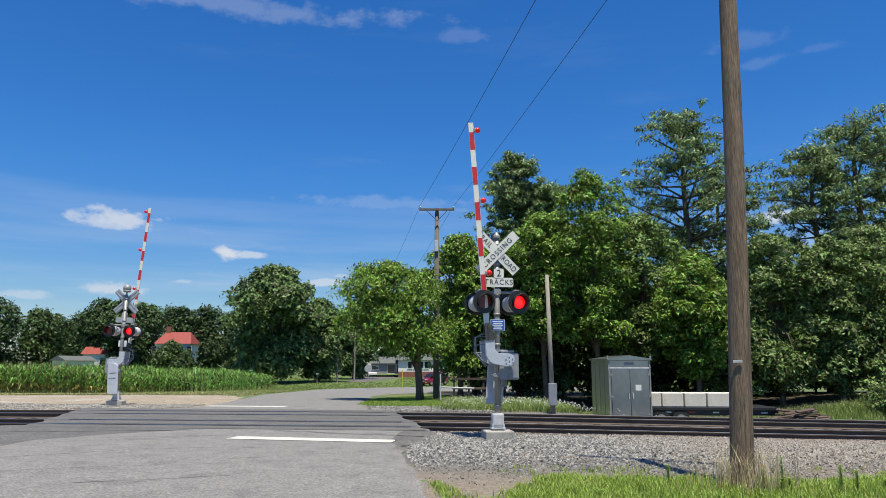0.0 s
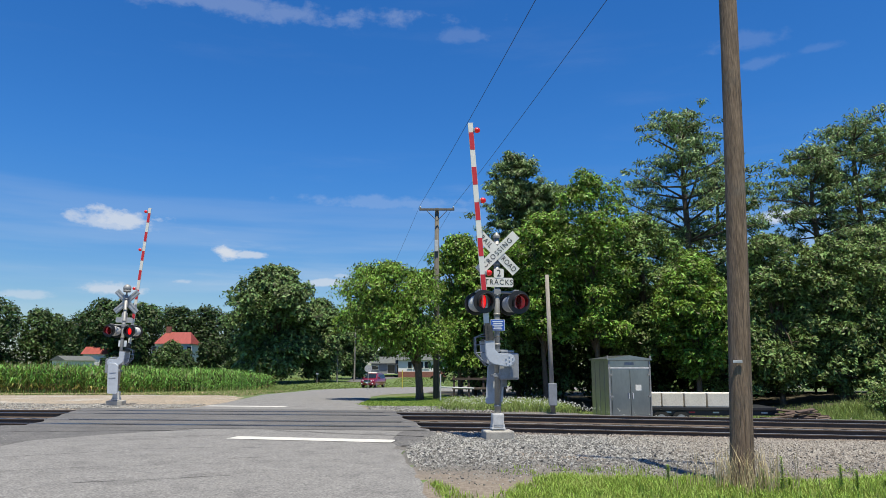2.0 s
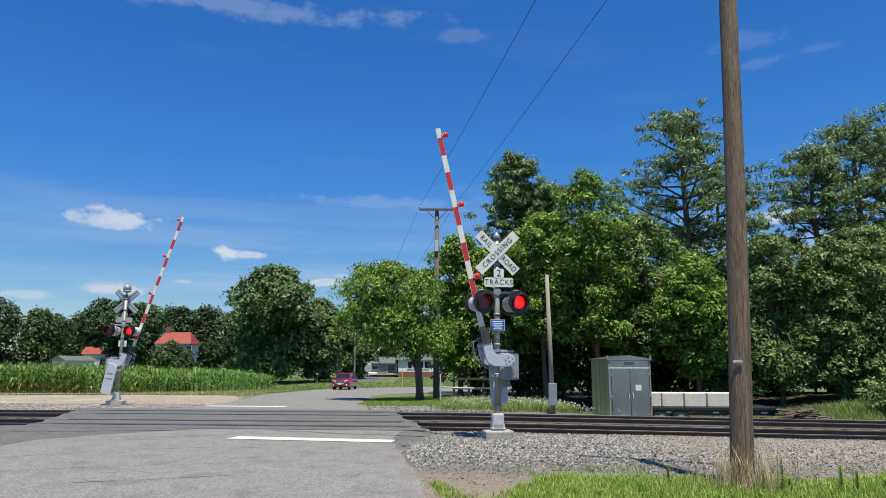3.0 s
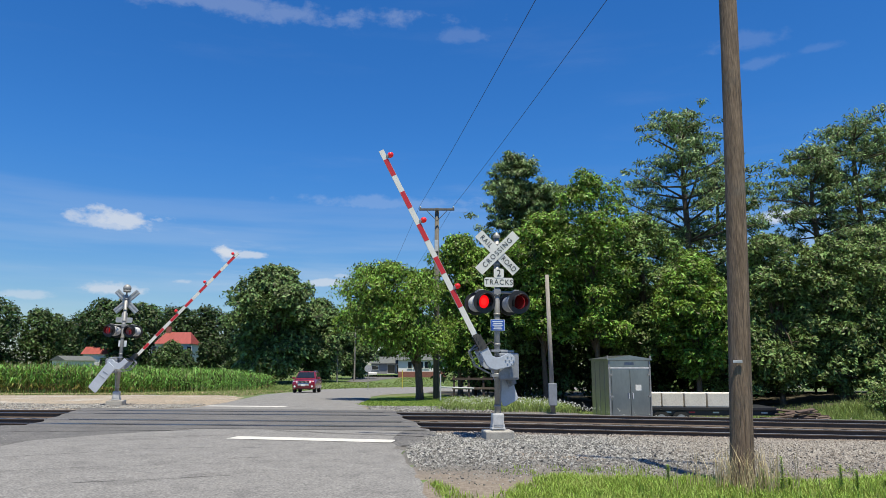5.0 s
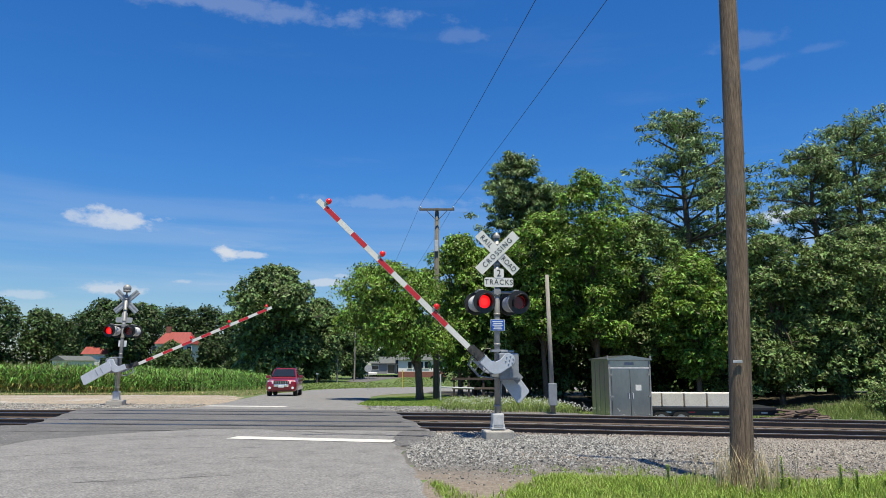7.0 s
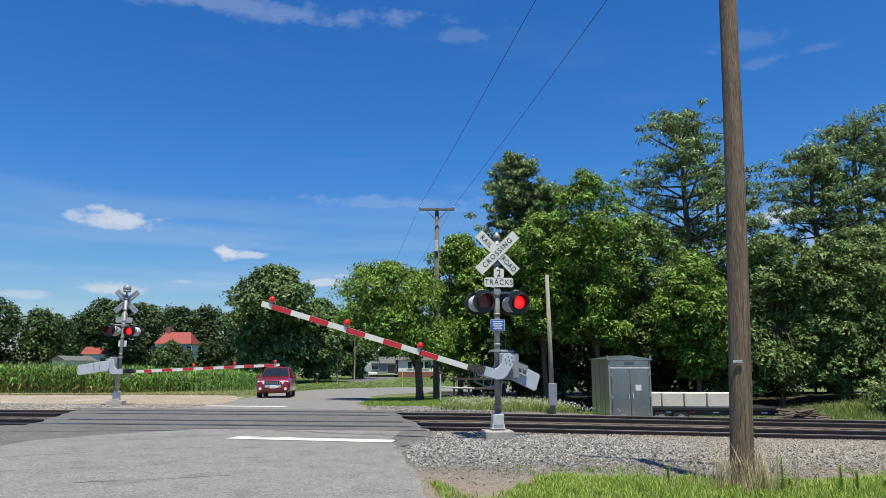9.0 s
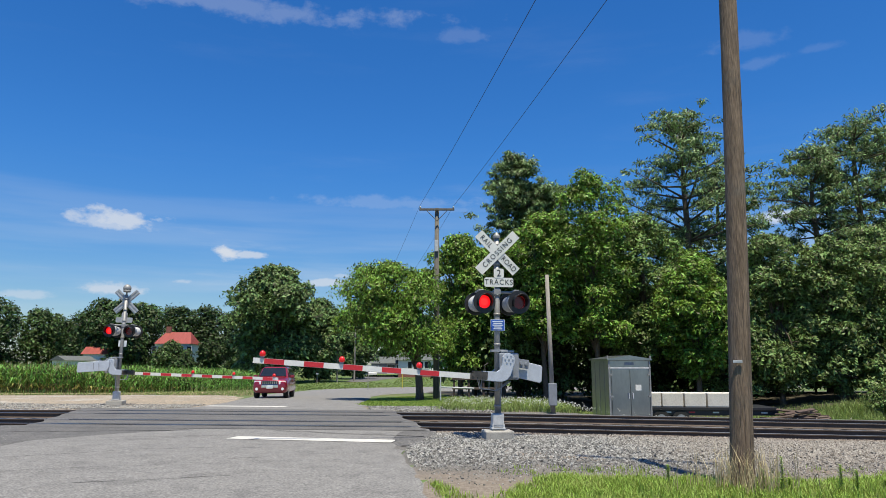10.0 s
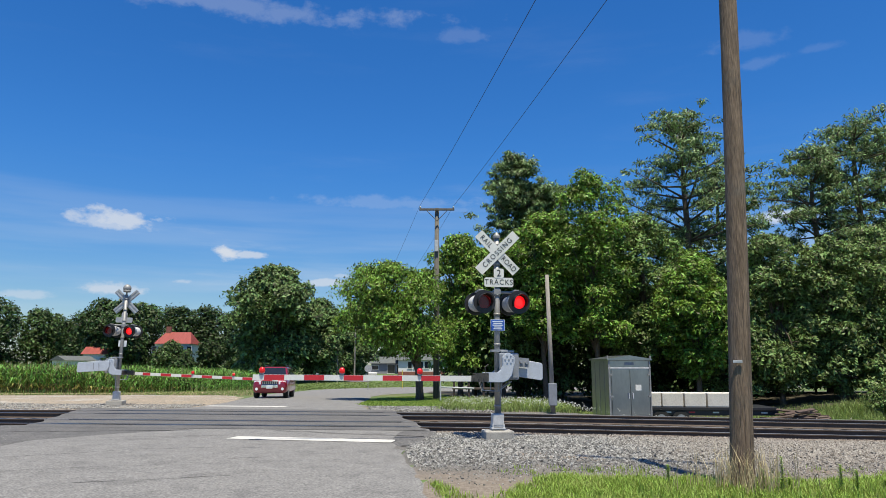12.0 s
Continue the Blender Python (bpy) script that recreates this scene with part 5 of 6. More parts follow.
# ---- the moving car ----
M_CAR = material("dark_red_car_paint", (0.25, 0.010, 0.026), 0.32, metal=0.35, scale=2, amount=0.2, fine_amount=0.03, coat=1.0)
M_GLASS = material("tinted_car_glass", (0.015, 0.018, 0.02), 0.06, fine_amount=0.0, spec=0.8)
M_TYRE = material("tyre_rubber", (0.02, 0.02, 0.02), 0.85)
M_CHROME = material("chrome", (0.75, 0.75, 0.76), 0.15, metal=1.0, fine_amount=0.0, amount=0.1)
M_LAMPGLASS = material("headlamp_glass", (0.75, 0.77, 0.8), 0.1, amount=0.2, fine_amount=0.1, fine=30)


def loft(bm, sections):
    """Closed sections of equal length, joined along their order; ends capped."""
    rows = [[bm.verts.new(p) for p in s] for s in sections]
    n = len(rows[0])
    for a, b in zip(rows, rows[1:]):
        for i in range(n):
            bm.faces.new((a[i], a[(i + 1) % n], b[(i + 1) % n], b[i]))
    bm.faces.new(list(reversed(rows[0])))
    bm.faces.new(rows[-1])
    bmesh.ops.recalc_face_normals(bm, faces=bm.faces[:])


def suv():
    """Drives towards -y; 1.80 m wide, 4.4 m long, 1.72 m high."""
    car = empty("suv", pose(-8.85, 36.7, -0.15), "dark red compact suv waiting on the road", "car")
    bm = bmesh.new()

    def sec(y, w, z0, z1, c=0.12):
        h = w / 2
        return [(-h + c, y, z0), (h - c, y, z0), (h, y, z0 + c), (h + 0.02, y, (z0 + z1) / 2), (h - 0.03, y, z1 - c * 0.6), (h - c, y, z1), (-h + c, y, z1), (-h + 0.03, y, z1 - c * 0.6), (-h - 0.02, y, (z0 + z1) / 2), (-h, y, z0 + c)]
    loft(bm, [sec(-2.2, 1.50, 0.34, 0.84), sec(-2.12, 1.66, 0.28, 0.93), sec(-1.9, 1.76, 0.26, 0.98), sec(-1.1, 1.80, 0.26, 1.05), sec(0.0, 1.80, 0.26, 1.07), sec(1.2, 1.80, 0.26, 1.09), sec(2.0, 1.76, 0.28, 1.10), sec(2.2, 1.66, 0.34, 1.08)])
    body = part("body", bm, M_CAR, car, "dark red painted body", True)
    bm = bmesh.new()

    def cab(y, w0, w1, z0, z1):
        return [(-w0 / 2, y, z0), (w0 / 2, y, z0), (w1 / 2, y, z1), (w1 / 2 - 0.12, y, z1 + 0.05), (-w1 / 2 + 0.12, y, z1 + 0.05), (-w1 / 2, y, z1)]
    loft(bm, [cab(-1.15, 1.6, 1.52, 1.02, 1.03), cab(-0.45, 1.66, 1.30, 1.03, 1.58), cab(0.3, 1.68, 1.32, 1.04, 1.63), cab(1.5, 1.68, 1.30, 1.04, 1.62), cab(2.05, 1.62, 1.26, 1.04, 1.55), cab(2.12, 1.6, 1.5, 1.04, 1.1)])
    part("cabin", bm, M_CAR, car, "dark red cabin and roof", False)
    bm = bmesh.new()
    v = [bm.verts.new(p) for p in ((-0.70, -1.08, 1.12), (0.70, -1.08, 1.12), (0.585, -0.54, 1.555), (-0.585, -0.54, 1.555))]
    bm.faces.new(v)
    r = bmesh.ops.extrude_face_region(bm, geom=bm.faces[:])
    bmesh.ops.translate(bm, vec=(0, -0.03, 0.03), verts=[g for g in r["geom"] if isinstance(g, bmesh.types.BMVert)])
    bmesh.ops.recalc_face_normals(bm, faces=bm.faces[:])
    part("windscreen", bm, M_GLASS, car, "dark tinted windscreen")
    for i in (-1, 1):
        for y0, y1 in ((-0.62, 0.25), (0.32, 1.1), (1.17, 1.85)):
            bm = bmesh.new()
            lo, hi = i * 0.835, i * 0.672
            s = 0.30 if y0 < -0.5 else 0.0
            f = [bm.verts.new(p) for p in ((lo, y0, 1.12), (lo, y1, 1.12), (hi, y1, 1.54), (hi, y0 + s, 1.54))]
            bm.faces.new(f)
            r = bmesh.ops.extrude_face_region(bm, geom=bm.faces[:])
            bmesh.ops.translate(bm, vec=(i * 0.02, 0, 0.008), verts=[g for g in r["geom"] if isinstance(g, bmesh.types.BMVert)])
            bmesh.ops.recalc_face_normals(bm, faces=bm.faces[:])
            part("side_window", bm, M_GLASS, car, "dark side window")
        bm = bmesh.new()
        box(bm, 0.22, 0.12, 0.16, pose(i * 0.98, -0.72, 1.13), 0.03)
        part("wing_mirror", bm, M_CAR, car)
        bm = bmesh.new()
        tube(bm, [(i * 0.56, -0.3, 1.66), (i * 0.56, -0.1, 1.715), (i * 0.56, 1.5, 1.715), (i * 0.56, 1.7, 1.66)], [0.022] * 4, 6)
        part("roof_rail", bm, M_BLACK, car)
        bm = bmesh.new()
        box(bm, 0.36, 0.12, 0.19, pose(i * 0.62, -2.12, 0.80, 0, 0, i * 14), 0.03)
        part("headlight", bm, M_LAMPGLASS, car, "clear headlight")
        bm = bmesh.new()
        cyl(bm, 0.075, 0.075, 0.05, pose(i * 0.66, -2.16, 0.48, 90, 0, 0), 14)
        part("fog_lamp", bm, M_LAMPGLASS, car)
    bm = bmesh.new()
    box(bm, 0.82, 0.06, 0.20, pose(0, -2.20, 0.80), 0.02)
    part("grille_backing", bm, M_BLACK, car)
    for k in range(8):
        bm = bmesh.new()
        box(bm, 0.022, 0.03, 0.15, pose(-0.35 + k * 0.1, -2.235, 0.80))
        part("grille_bar", bm, M_CHROME, car, "chrome grille bar")
    bm = bmesh.new()
    box(bm, 0.86, 0.06, 0.17, pose(0, -2.215, 0.62), 0.03)
    part("bumper_guard", bm, M_CHROME, car, "pale bumper insert")
    bm = bmesh.new()
    box(bm, 1.3, 0.05, 0.14, pose(0, -2.17, 0.38), 0.02)
    part("air_intake", bm, M_BLACK, car)
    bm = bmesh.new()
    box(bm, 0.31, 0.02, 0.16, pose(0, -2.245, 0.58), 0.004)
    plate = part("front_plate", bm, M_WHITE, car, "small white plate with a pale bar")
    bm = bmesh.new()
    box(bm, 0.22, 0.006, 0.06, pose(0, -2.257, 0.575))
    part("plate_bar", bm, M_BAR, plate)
    for x in (-0.76, 0.76):
        for y in (-1.38, 1.30):
            bm = bmesh.new()
            cyl(bm, 0.35, 0.35, 0.24, pose(-0.12, 0, 0, 0, 90, 0), 28)
            bmesh.ops.bevel(bm, geom=[e for e in bm.edges if e.is_boundary or len({round(v.co.x, 3) for v in e.verts}) == 1], offset=0.03, segments=2, affect="EDGES")
            wheel = part("wheel", bm, M_TYRE, car, "black tyre", True)
            wheel.matrix_basis = pose(x, y, 0.35)
            bm = bmesh.new()
            cyl(bm, 0.22, 0.20, 0.02, pose(0.115 if x > 0 else -0.135, 0, 0, 0, 90, 0), 20)
            for k in range(5):
                box(bm, 0.03, 0.06, 0.40, pose(0.13 if x > 0 else -0.13, 0, 0, 36 * k, 0, 0), 0.004)
            part("rim", bm, M_GALV, wheel, "silver rim")
            WHEELS.append((wheel, x, y))
    return car


WHEELS = []
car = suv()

# ---- beyond the tracks: trailer, old sleepers, fence ----
def trailer():
    e = empty("flatbed_trailer", pose(9.3, 27.2, -0.70, 0, 0, -6), "black flatbed trailer parked beyond the tracks", "trailer")
    bm = bmesh.new()
    box(bm, 6.0, 2.2, 0.10, pose(0, 0, 0.68), 0.01)
    for i in (-1, 1):
        box(bm, 6.0, 0.08, 0.2, pose(0, i * 1.0, 0.55), 0.01)
    box(bm, 1.4, 0.1, 0.12, pose(-3.6, 0, 0.55))
    part("deck", bm, M_BLACK, e)
    for k in range(7):
        bm = bmesh.new()
        box(bm, 0.22, 0.012, 0.05, pose(-2.6 + k * 0.85, -1.046, 0.55))
        part("reflector", bm, M_RED if k % 2 else M_WHITE, e)
    for x in (-1.15, -0.45):
        for y in (-0.98, 0.98):
            bm = bmesh.new()
            cyl(bm, 0.31, 0.31, 0.2, pose(x, y + 0.1, 0.31, 90, 0, 0), 22)
            wheel = part("wheel", bm, M_TYRE, e, "black tyre")
            bm = bmesh.new()
            cyl(bm, 0.17, 0.17, 0.21, pose(x, y + 0.105, 0.31, 90, 0, 0), 16)
            part("rim", bm, M_DARKMECH, wheel)
    for k, (x, w) in enumerate(((-2.35, 0.74), (-1.5, 0.84), (-0.68, 0.76), (0.14, 0.76), (0.97, 0.78), (1.78, 0.74))):
        bm = bmesh.new()
        box(bm, w, 1.1, 0.5, None, 0.025)
        b = link_mesh("concrete_block", bm, M_BLOCK)
        b.matrix_basis = e.matrix_basis @ pose(x, -0.35 + (k * 5 % 3) * 0.03, 0.985, 0, 0, (-1) ** k * 0.8)
        tagged(b, "pale concrete block lying on the black trailer", "concrete block", "blocks on the trailer")


trailer()


def old_sleepers():
    r = random.Random(17)
    bm = bmesh.new()
    box(bm, 0.95, 0.17, 0.05, None, 0.012)
    me = bpy.data.meshes.new("old_sleeper")
    bm.to_mesh(me)
    bm.free()
    me.materials.append(M_OLDTIE)
    for k in range(110):
        a = r.gauss(0, 0.9)
        lvl = max(0.0, 0.75 * (1 - abs(a) / 1.9)) * r.random() ** 0.5
        ob = new("old_sleeper", me)
        x, y = 12.5 + a * 0.95, 24.9 + r.uniform(-0.5, 0.5)
        ob.matrix_basis = pose(x, y, height(x, y) + 0.12 + lvl, r.uniform(-14, 14), r.uniform(-8, 8) + a * 8, r.uniform(-60, 30))
        tagged(ob, "weathered dark sleeper thrown on a heap", "sleeper", "heap of old sleepers")
    for k in range(8):
        ob = new("old_sleeper", me)
        x, y = 17.6 + r.gauss(0, 0.6), 24.6 + r.uniform(-0.4, 0.4)
        ob.matrix_basis = pose(x, y, height(x, y) + 0.15 + 0.4 * r.random(), r.uniform(-8, 8), r.uniform(-6, 6), r.uniform(-40, 20))
        tagged(ob, "weathered dark sleeper thrown on a heap", "sleeper", "heap of old sleepers")


old_sleepers()


def weed_stalks():
    r = random.Random(23)
    for x, y, h in ((4.02, 9.1, 0.30), (4.22, 9.0, 0.46), (4.45, 9.3, 0.16), (4.95, 9.0, 0.36), (5.12, 8.95, 0.30), (3.02, 9.7, 0.26), (5.5, 9.0, 0.18)):
        e = empty("weed_stalk", pose(x, y, height(x, y) - 0.03), "upright leafy green weed in the gravel edge", "weed", "weeds beside the pole")
        bm = bmesh.new()
        tube(bm, [(0, 0, 0), (0.01, 0, h * 0.6), (0.015, 0.01, h)], [0.006, 0.005, 0.003], 5)
        part("stem", bm, M_BLADE, e)
        q = []
        for k in range(70):
            z = h * (0.15 + 0.88 * k / 70)
            a = k * 2.4
            ln = 0.07 * (1.15 - 0.7 * k / 70)
            dx, dy = math.cos(a), math.sin(a)
            w = 0.010
            q.append([(-dy * w, dx * w, z), (dy * w, -dx * w, z), (dx * ln + dy * w * 0.2, dy * ln - dx * w * 0.2, z + ln * 0.45), (dx * ln - dy * w * 0.2, dy * ln + dx * w * 0.2, z + ln * 0.45)])
        quads_mesh("leaves", np.array(q), M_BLADE, e)


weed_stalks()


def roadside_items():
    # round-cornered road sign seen from behind
    x, y = -7.2, 68.0
    e = empty("road_sign", pose(x, y, height(x, y), 0, 0, 10), "back of an octagonal road sign on a pale post", "road sign")
    bm = bmesh.new()
    box(bm, 0.06, 0.06, 2.0, pose(0, 0, 1.0))
    part("post", bm, M_GALV, e)
    bm = bmesh.new()
    slab(bm, [(0.38 * math.cos(math.pi / 8 + k * math.pi / 4), 2.05 + 0.38 * math.sin(math.pi / 8 + k * math.pi / 4)) for k in range(8)], 0.01, pose(0, -0.04, 0))
    part("plate", bm, M_SIGNBACK, e)
    x, y = -4.6, 80.0
    e = empty("marker_post", pose(x, y, height(x, y)), "slim yellow marker post in the grass", "post")
    bm = bmesh.new()
    tube(bm, [(0, 0, -0.1), (0, 0, 2.0)], [0.05, 0.05], 8)
    part("post", bm, material("yellow_plastic", (0.55, 0.45, 0.06), 0.5), e)
    x, y = -17.8, 100.0
    e = empty("mailbox", pose(x, y, height(x, y)), "grey mailbox on a wooden post", "mailbox")
    bm = bmesh.new()
    box(bm, 0.1, 0.1, 1.2, pose(0, 0, 0.6))
    part("post", bm, M_GREYPOLE, e)
    bm = bmesh.new()
    box(bm, 0.32, 0.5, 0.28, pose(0, 0, 1.3), 0.08)
    part("box", bm, M_DARKMECH, e)
    for x, y, h in ((-15.6, 104, 6.6), (-13.3, 106, 7.8)):
        bm = bmesh.new()
        tube(bm, [(x, y, height(x, y) - 0.2), (x, y, height(x, y) + h)], [0.14, 0.1], 8)
        tagged(link_mesh("wooden_pole", bm, M_GREYPOLE), "slender grey wooden pole before the far trees", "pole")
    # parked white car in the drive
    e = empty("parked_car", pose(-13.3, 130, height(-13.3, 130) + 0.1, 0, 0, 15), "small white car parked on the drive", "car")
    bm = bmesh.new()
    loft(bm, [[(-0.8, -2.1, 0.3), (0.8, -2.1, 0.3), (0.85, -2.1, 0.6), (-0.85, -2.1, 0.6)], [(-0.9, -1.0, 0.25), (0.9, -1.0, 0.25), (0.88, -1.0, 0.95), (-0.88, -1.0, 0.95)],
              [(-0.9, 1.2, 0.25), (0.9, 1.2, 0.25), (0.88, 1.2, 1.0), (-0.88, 1.2, 1.0)], [(-0.85, 2.1, 0.3), (0.85, 2.1, 0.3), (0.8, 2.1, 0.9), (-0.8, 2.1, 0.9)]])
    part("body", bm, M_WHITE, e)
    bm = bmesh.new()
    loft(bm, [[(-0.8, -0.9, 0.95), (0.8, -0.9, 0.95), (0.78, -0.9, 0.97), (-0.78, -0.9, 0.97)], [(-0.8, -0.2, 0.95), (0.8, -0.2, 0.95), (0.62, -0.2, 1.42), (-0.62, -0.2, 1.42)],
              [(-0.8, 1.1, 0.95), (0.8, 1.1, 0.95), (0.62, 1.1, 1.42), (-0.62, 1.1, 1.42)], [(-0.8, 1.8, 0.95), (0.8, 1.8, 0.95), (0.76, 1.8, 0.97), (-0.76, 1.8, 0.97)]])
    part("cabin", bm, M_GLASS, e)
    for x in (-0.8, 0.8):
        for y in (-1.3, 1.3):
            bm = bmesh.new()
            cyl(bm, 0.32, 0.32, 0.2, pose(x - 0.1, y, 0.32, 0, 90, 0), 16)
            part("wheel", bm, M_TYRE, e)
    ribbon("house_drive", [(104, -14.2, -11.6), (110, -14.6, -10.2), (118, -15.3, -8.6), (128, -16.6, -7.4)], M_PANEL, 0.02, "grey asphalt drive up to the house", "drive", 8)
    # low fence by the wood and a pipe rail
    e = empty("rail_fence", pose(0.6, 38.5, height(0.6, 38.5)), "low dark wooden rail fence under the trees", "fence")
    for k in range(4):
        bm = bmesh.new()
        box(bm, 0.1, 0.1, 1.2, pose(k * 0.8, 0, 0.55))
        part("post", bm, M_TIE, e)
    for z in (0.5, 1.0):
        bm = bmesh.new()
        box(bm, 2.6, 0.05, 0.12, pose(1.2, -0.07, z))
        part("rail", bm, M_TIE, e)
    bm = bmesh.new()
    tube(bm, [(-0.12, 34.0, height(-0.1, 34) - 0.1), (-0.12, 34.0, 1.15)], [0.035, 0.035], 8)
    tube(bm, [(-0.12, 34.0, 0.52), (1.5, 34.1, 0.46)], [0.032, 0.032], 8)
    tagged(link_mesh("white_pipe_post", bm, M_HOOD), "thin white pipe post with a low rail in the weeds", "post")


roadside_items()


# ---- houses in the distance ----
M_SIDING = material("white_siding", (0.72, 0.72, 0.70), 0.7, scale=1, amount=0.3, stretch=(0.2, 0.2, 6), fine=4, fine_amount=0.05)
M_ROOFGREY = material("grey_shingles", (0.105, 0.115, 0.112), 0.9, scale=2, fine=8, fine_amount=0.2)
M_ROOFRED = material("red_metal_roof", (0.27, 0.055, 0.04), 0.55, scale=1, fine=3, fine_amount=0.12, stretch=(4, 0.3, 0.3))
M_BRICK = material("red_brick", (0.24, 0.10, 0.075), 0.9, scale=4, fine=12, fine_amount=0.25)
M_WINDOW = material("window_glass", (0.03, 0.035, 0.04), 0.08, fine_amount=0.0, spec=0.7)
M_GREYWALL = material("grey_wall_boards", (0.28, 0.29, 0.30), 0.8, scale=1, fine=4, fine_amount=0.1)


def house(x, y, z, w, d, h, rh, turn, wall_mat, roof_mat, label, wins=(), base=0.0, hip=0.0, chimney=False):
    e = empty("house", pose(x, y, z, 0, 0, turn), label, "house")
    bm = bmesh.new()
    box(bm, w, d, h - base, pose(0, 0, base + (h - base) / 2))
    part("wall", bm, wall_mat, e)
    if base:
        bm = bmesh.new()
        box(bm, w + 0.1, d + 0.1, base + 1.0, pose(0, 0, base / 2 - 0.5))
        part("brick_base", bm, M_BRICK, e, "red brick base")
    bm = bmesh.new()
    ov = 0.4
    a = [bm.verts.new(p) for p in ((-w / 2 - ov, -d / 2 - ov, h - 0.05), (w / 2 + ov, -d / 2 - ov, h - 0.05), (w / 2 + ov, d / 2 + ov, h - 0.05), (-w / 2 - ov, d / 2 + ov, h - 0.05))]
    b = [bm.verts.new(p) for p in ((-w / 2 - ov + hip, 0, h + rh), (w / 2 + ov - hip, 0, h + rh))]
    for f in ((a[0], a[1], b[1], b[0]), (a[2], a[3], b[0], b[1]), (a[1], a[2], b[1]), (a[3], a[0], b[0]), (a[3], a[2], a[1], a[0])):
        bm.faces.new(f)
    part("roof", bm, roof_mat, e)
    if chimney:
        bm = bmesh.new()
        box(bm, 0.9, 0.9, 2.2, pose(-w * 0.3, 0, h + rh))
        part("chimney", bm, M_BRICK, e, "red brick chimney")
    for wx, wz, ww, wh in wins:
        bm = bmesh.new()
        for i in (-1, 1):
            box(bm, 0.08, 0.1, wh + 0.16, pose(wx + i * ww / 2, -d / 2 - 0.04, wz))
            box(bm, ww + 0.16, 0.1, 0.08, pose(wx, -d / 2 - 0.04, wz + i * wh / 2))
        win = part("window", bm, M_WHITE, e)
        bm = bmesh.new()
        box(bm, ww, 0.04, wh, pose(wx, -d / 2 - 0.025, wz))
        part("pane", bm, M_WINDOW, win)
    return e


house(-4.0, 130, -0.45, 8.5, 8, 3.0, 1.5, 4, M_SIDING, M_ROOFGREY, "white house with brick base beyond the trees", [(-2.2 + k * 1.0, 2.05, 0.75, 1.25) for k in range(4)] + [(2.6, 2.05, 0.9, 1.2)], 0.9)
house(-10.6, 132, 0.05, 5.4, 7, 1.9, 1.2, 4, M_GREYWALL, M_ROOFGREY, "low grey garage beside the white house", [(0.9, 0.85, 1.4, 1.6), (2.5, 0.85, 1.2, 1.6), (-2.0, 1.1, 1.2, 0.8)])
house(-53.6, 142, 0.8, 6.4, 8, 5.0, 2.4, 6, M_SIDING, M_ROOFRED, "white farmhouse with a red metal roof", [(-3.4 + k * 2.2, 3.8, 0.9, 1.3) for k in range(4)], hip=1.2, chimney=True)
house(-66.6, 136, 0.7, 4.0, 5, 3.0, 1.4, 10, M_SIDING, M_ROOFRED, "low outbuilding with a red metal roof", [(1.5, 1.4, 1.0, 1.0)])
house(-66.6, 127, 0.55, 5.5, 4.0, 1.9, 0.8, 62, M_SIDING, M_ROOFGREY, "low pale shed beyond the corn", [])
house(-104, 158, 0.2, 8, 6, 2.2, 1.0, 8, M_SIDING, M_ROOFGREY, "low pale shed beyond the corn", [])


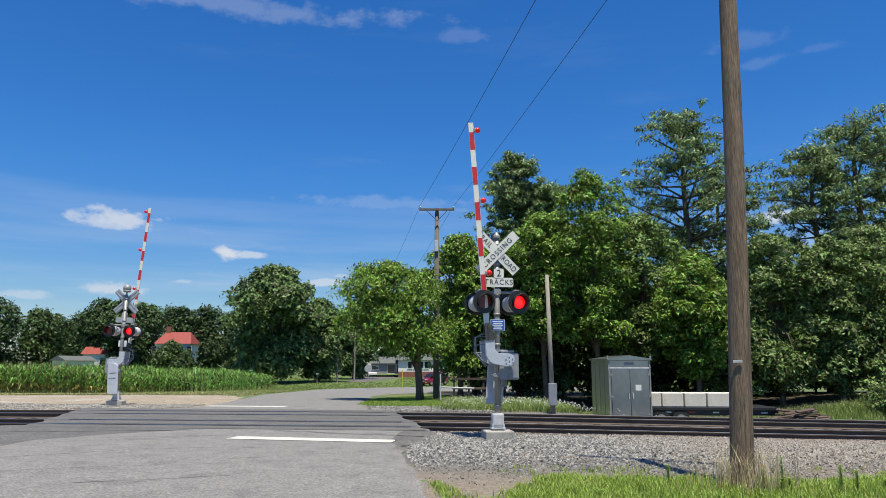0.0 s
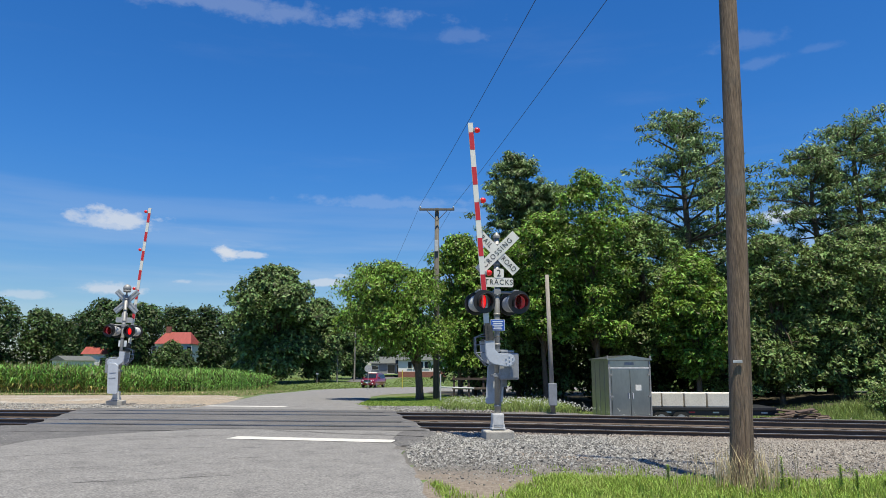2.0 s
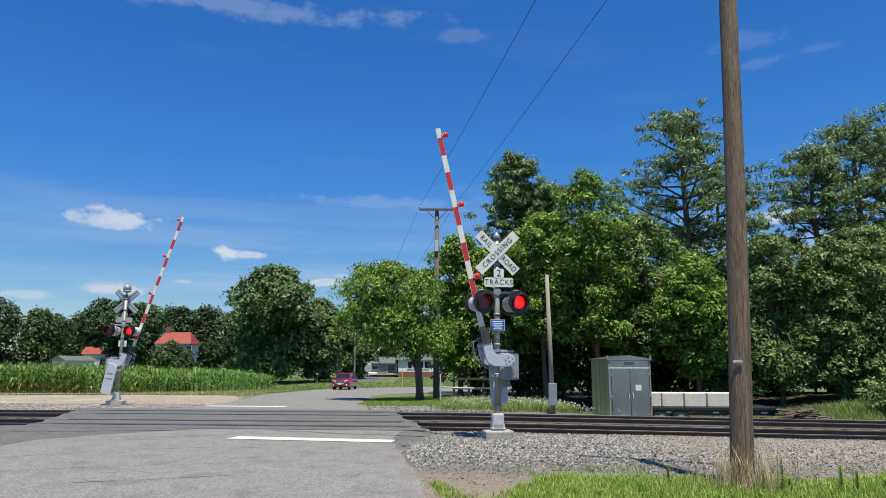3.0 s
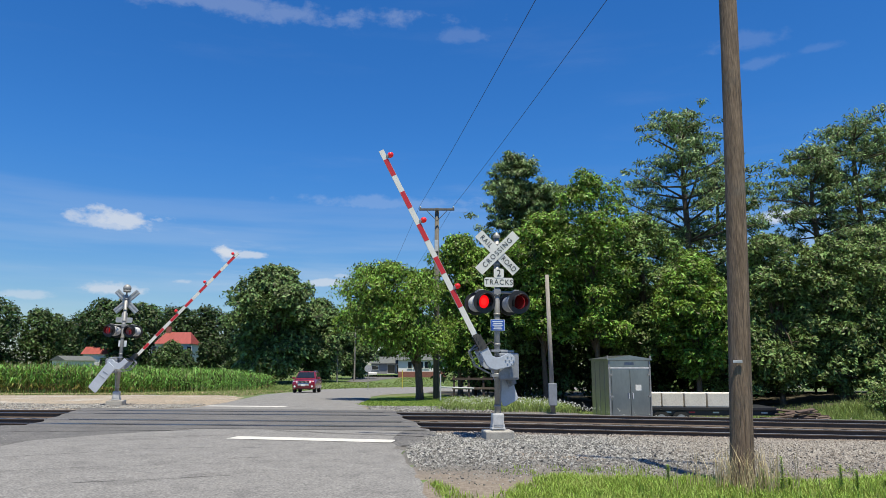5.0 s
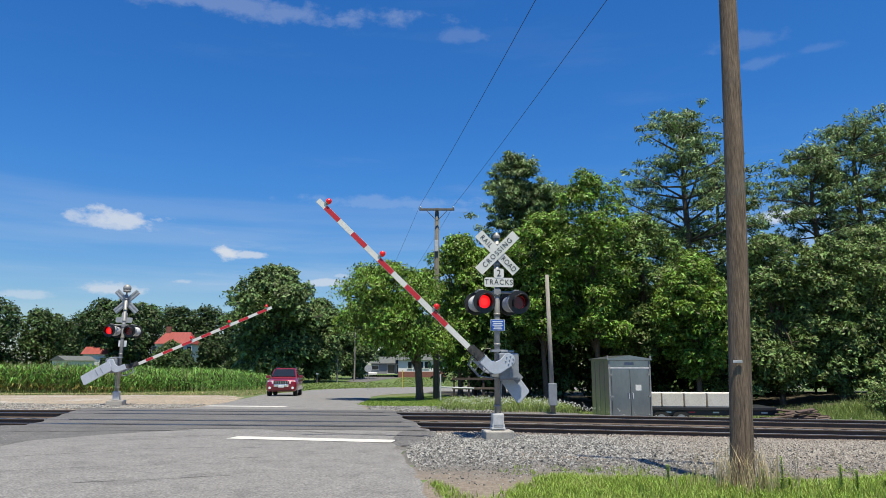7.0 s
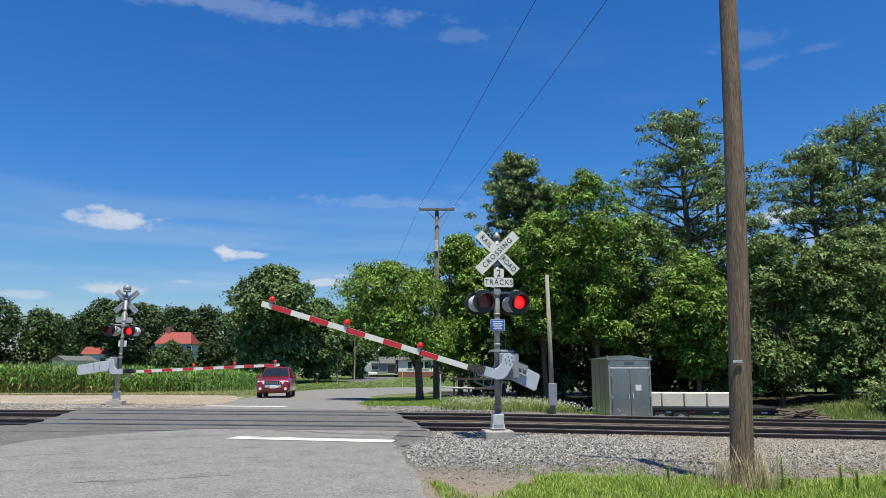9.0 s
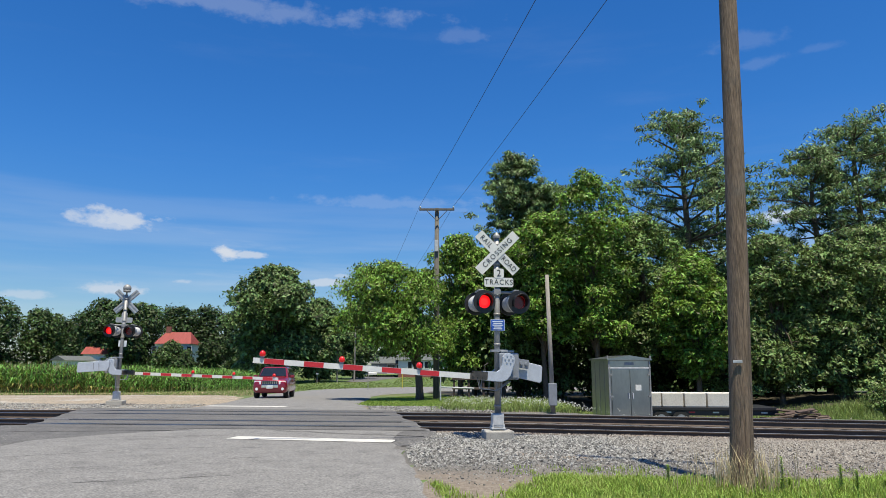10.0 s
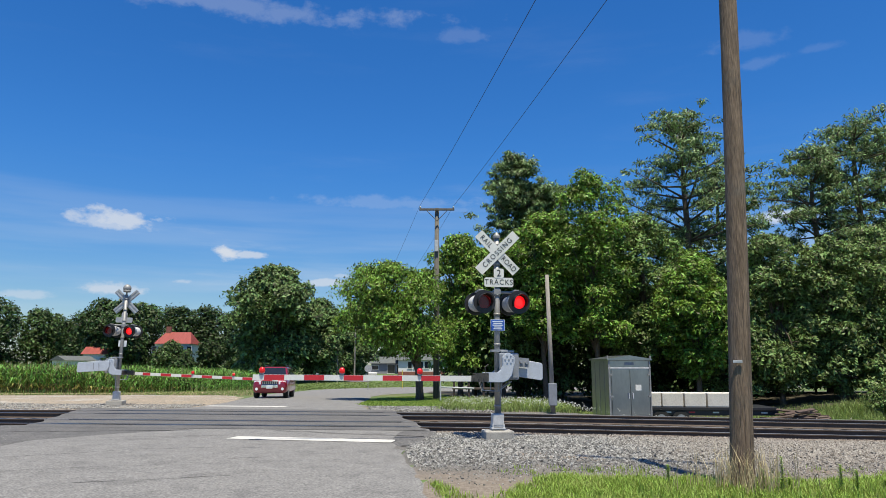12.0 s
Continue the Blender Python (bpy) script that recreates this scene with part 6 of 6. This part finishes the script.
# ---- what moves ----
def motions():
    # gate arms: seconds, degrees above level
    near_rows = [(0.0, 85.9), (1.95, 85.9), (2.2, 84.7), (2.5, 81.4), (3.0, 77.7), (5.0, 62.9), (5.5, 59.3), (6.0, 55.6), (6.5, 50.5), (7.0, 43.8), (7.2, 41.2),
                 (8.8, 19.4), (9.0, 16.8), (9.5, 10.8), (10.0, 4.2), (10.25, 2.2), (10.5, 1.2), (11.0, 0.6), (12.0, 0.5)]
    far_rows = [(0.0, 85.7), (2.0, 85.7), (2.25, 84.6), (2.5, 82.2), (3.0, 73.2), (3.2, 70.5), (5.0, 48.5), (5.5, 42.0), (6.0, 35.6), (6.5, 29.6), (7.0, 24.2), (7.2, 22.2),
                (8.8, 4.6), (9.0, 2.7), (9.5, -0.6), (10.0, -2.4), (10.3, -2.8), (12.0, -2.8)]
    walk(near_arm, [(t, pose(*NEAR_PIVOT, 0, a, 0)) for t, a in near_rows])
    walk(far_arm, [(t, pose(*FAR_PIVOT, 0, a, 0)) for t, a in far_rows])
    # flashers: each lens turns its bright face to the front for half of the beat
    flips = [0.50 + 0.742 * k for k in range(16)]
    for lenses, side in ((near_lenses, 1), (far_lenses, -1)):
        for (way, i), lens in lenses.items():
            # the side that is lit first, as the traffic on this side of the tracks sees it
            lit_first = (i * side) > 0
            a = 0.0 if lit_first else 180.0
            rows = [(0.0, a)]
            for t in flips:
                rows += [(t - 0.067, a), (t - 0.033, a + 60), (t, a + 90), (t + 0.033, a + 120), (t + 0.067, a + 180)]
                a += 180
            rows.append((12.0, a))
            walk(lens, [(t, pose(0, -0.088, 0, 0, 0, v)) for t, v in rows])
    # the car: seconds, x, y
    pts = [(0.0, -1.2, 95.0), (0.5, -2.9, 93.2), (1.0, -4.73, 91.0), (1.5, -6.75, 88.8), (2.0, -8.36, 85.0), (2.5, -9.3, 78.6), (3.0, -9.95, 72.0), (3.2, -10.15, 69.8),
           (4.0, -10.7, 62.8), (4.8, -10.85, 57.6), (5.0, -10.80, 56.4), (5.5, -10.62, 52.8), (6.0, -10.33, 49.5), (6.5, -10.02, 46.4), (7.0, -9.72, 43.7), (7.2, -9.65, 43.0),
           (8.0, -9.48, 41.2), (8.8, -9.37, 40.1), (9.0, -9.34, 39.9), (9.5, -9.28, 39.4), (10.0, -9.25, 39.1), (10.5, -9.245, 39.05), (12.0, -9.245, 39.05)]
    rows, turn = [], 0.0
    for j, (t, x, y) in enumerate(pts):
        a, b = pts[max(j - 1, 0)], pts[min(j + 1, len(pts) - 1)]
        dx, dy = b[1] - a[1], b[2] - a[2]
        if math.hypot(dx, dy) > 0.3:
            turn = math.degrees(math.atan2(dx, -dy))
        slope = math.degrees(math.atan2(float(np.interp(y + 2, PROFILE_Y, PROFILE_Z) - np.interp(y - 2, PROFILE_Y, PROFILE_Z)), 4))
        rows.append((t, pose(x, y, float(np.interp(y, PROFILE_Y, PROFILE_Z)) + 0.012, slope, 0, turn)))
    walk(car, rows)
    for wheel, wx, wy in WHEELS:
        rolled, spins = 0.0, [(0.0, 0.0)]
        for (t0, x0, y0), (t1, x1, y1) in zip(pts, pts[1:]):
            ang = math.degrees(math.hypot(x1 - x0, y1 - y0) / 0.35)
            n = max(1, int(ang / 80) + 1)
            for k in range(1, n + 1):
                spins.append((t0 + (t1 - t0) * k / n, rolled + ang * k / n))
            rolled += ang
        walk(wheel, [(t, pose(wx, wy, 0.35, v, 0, 0)) for t, v in spins])


motions()
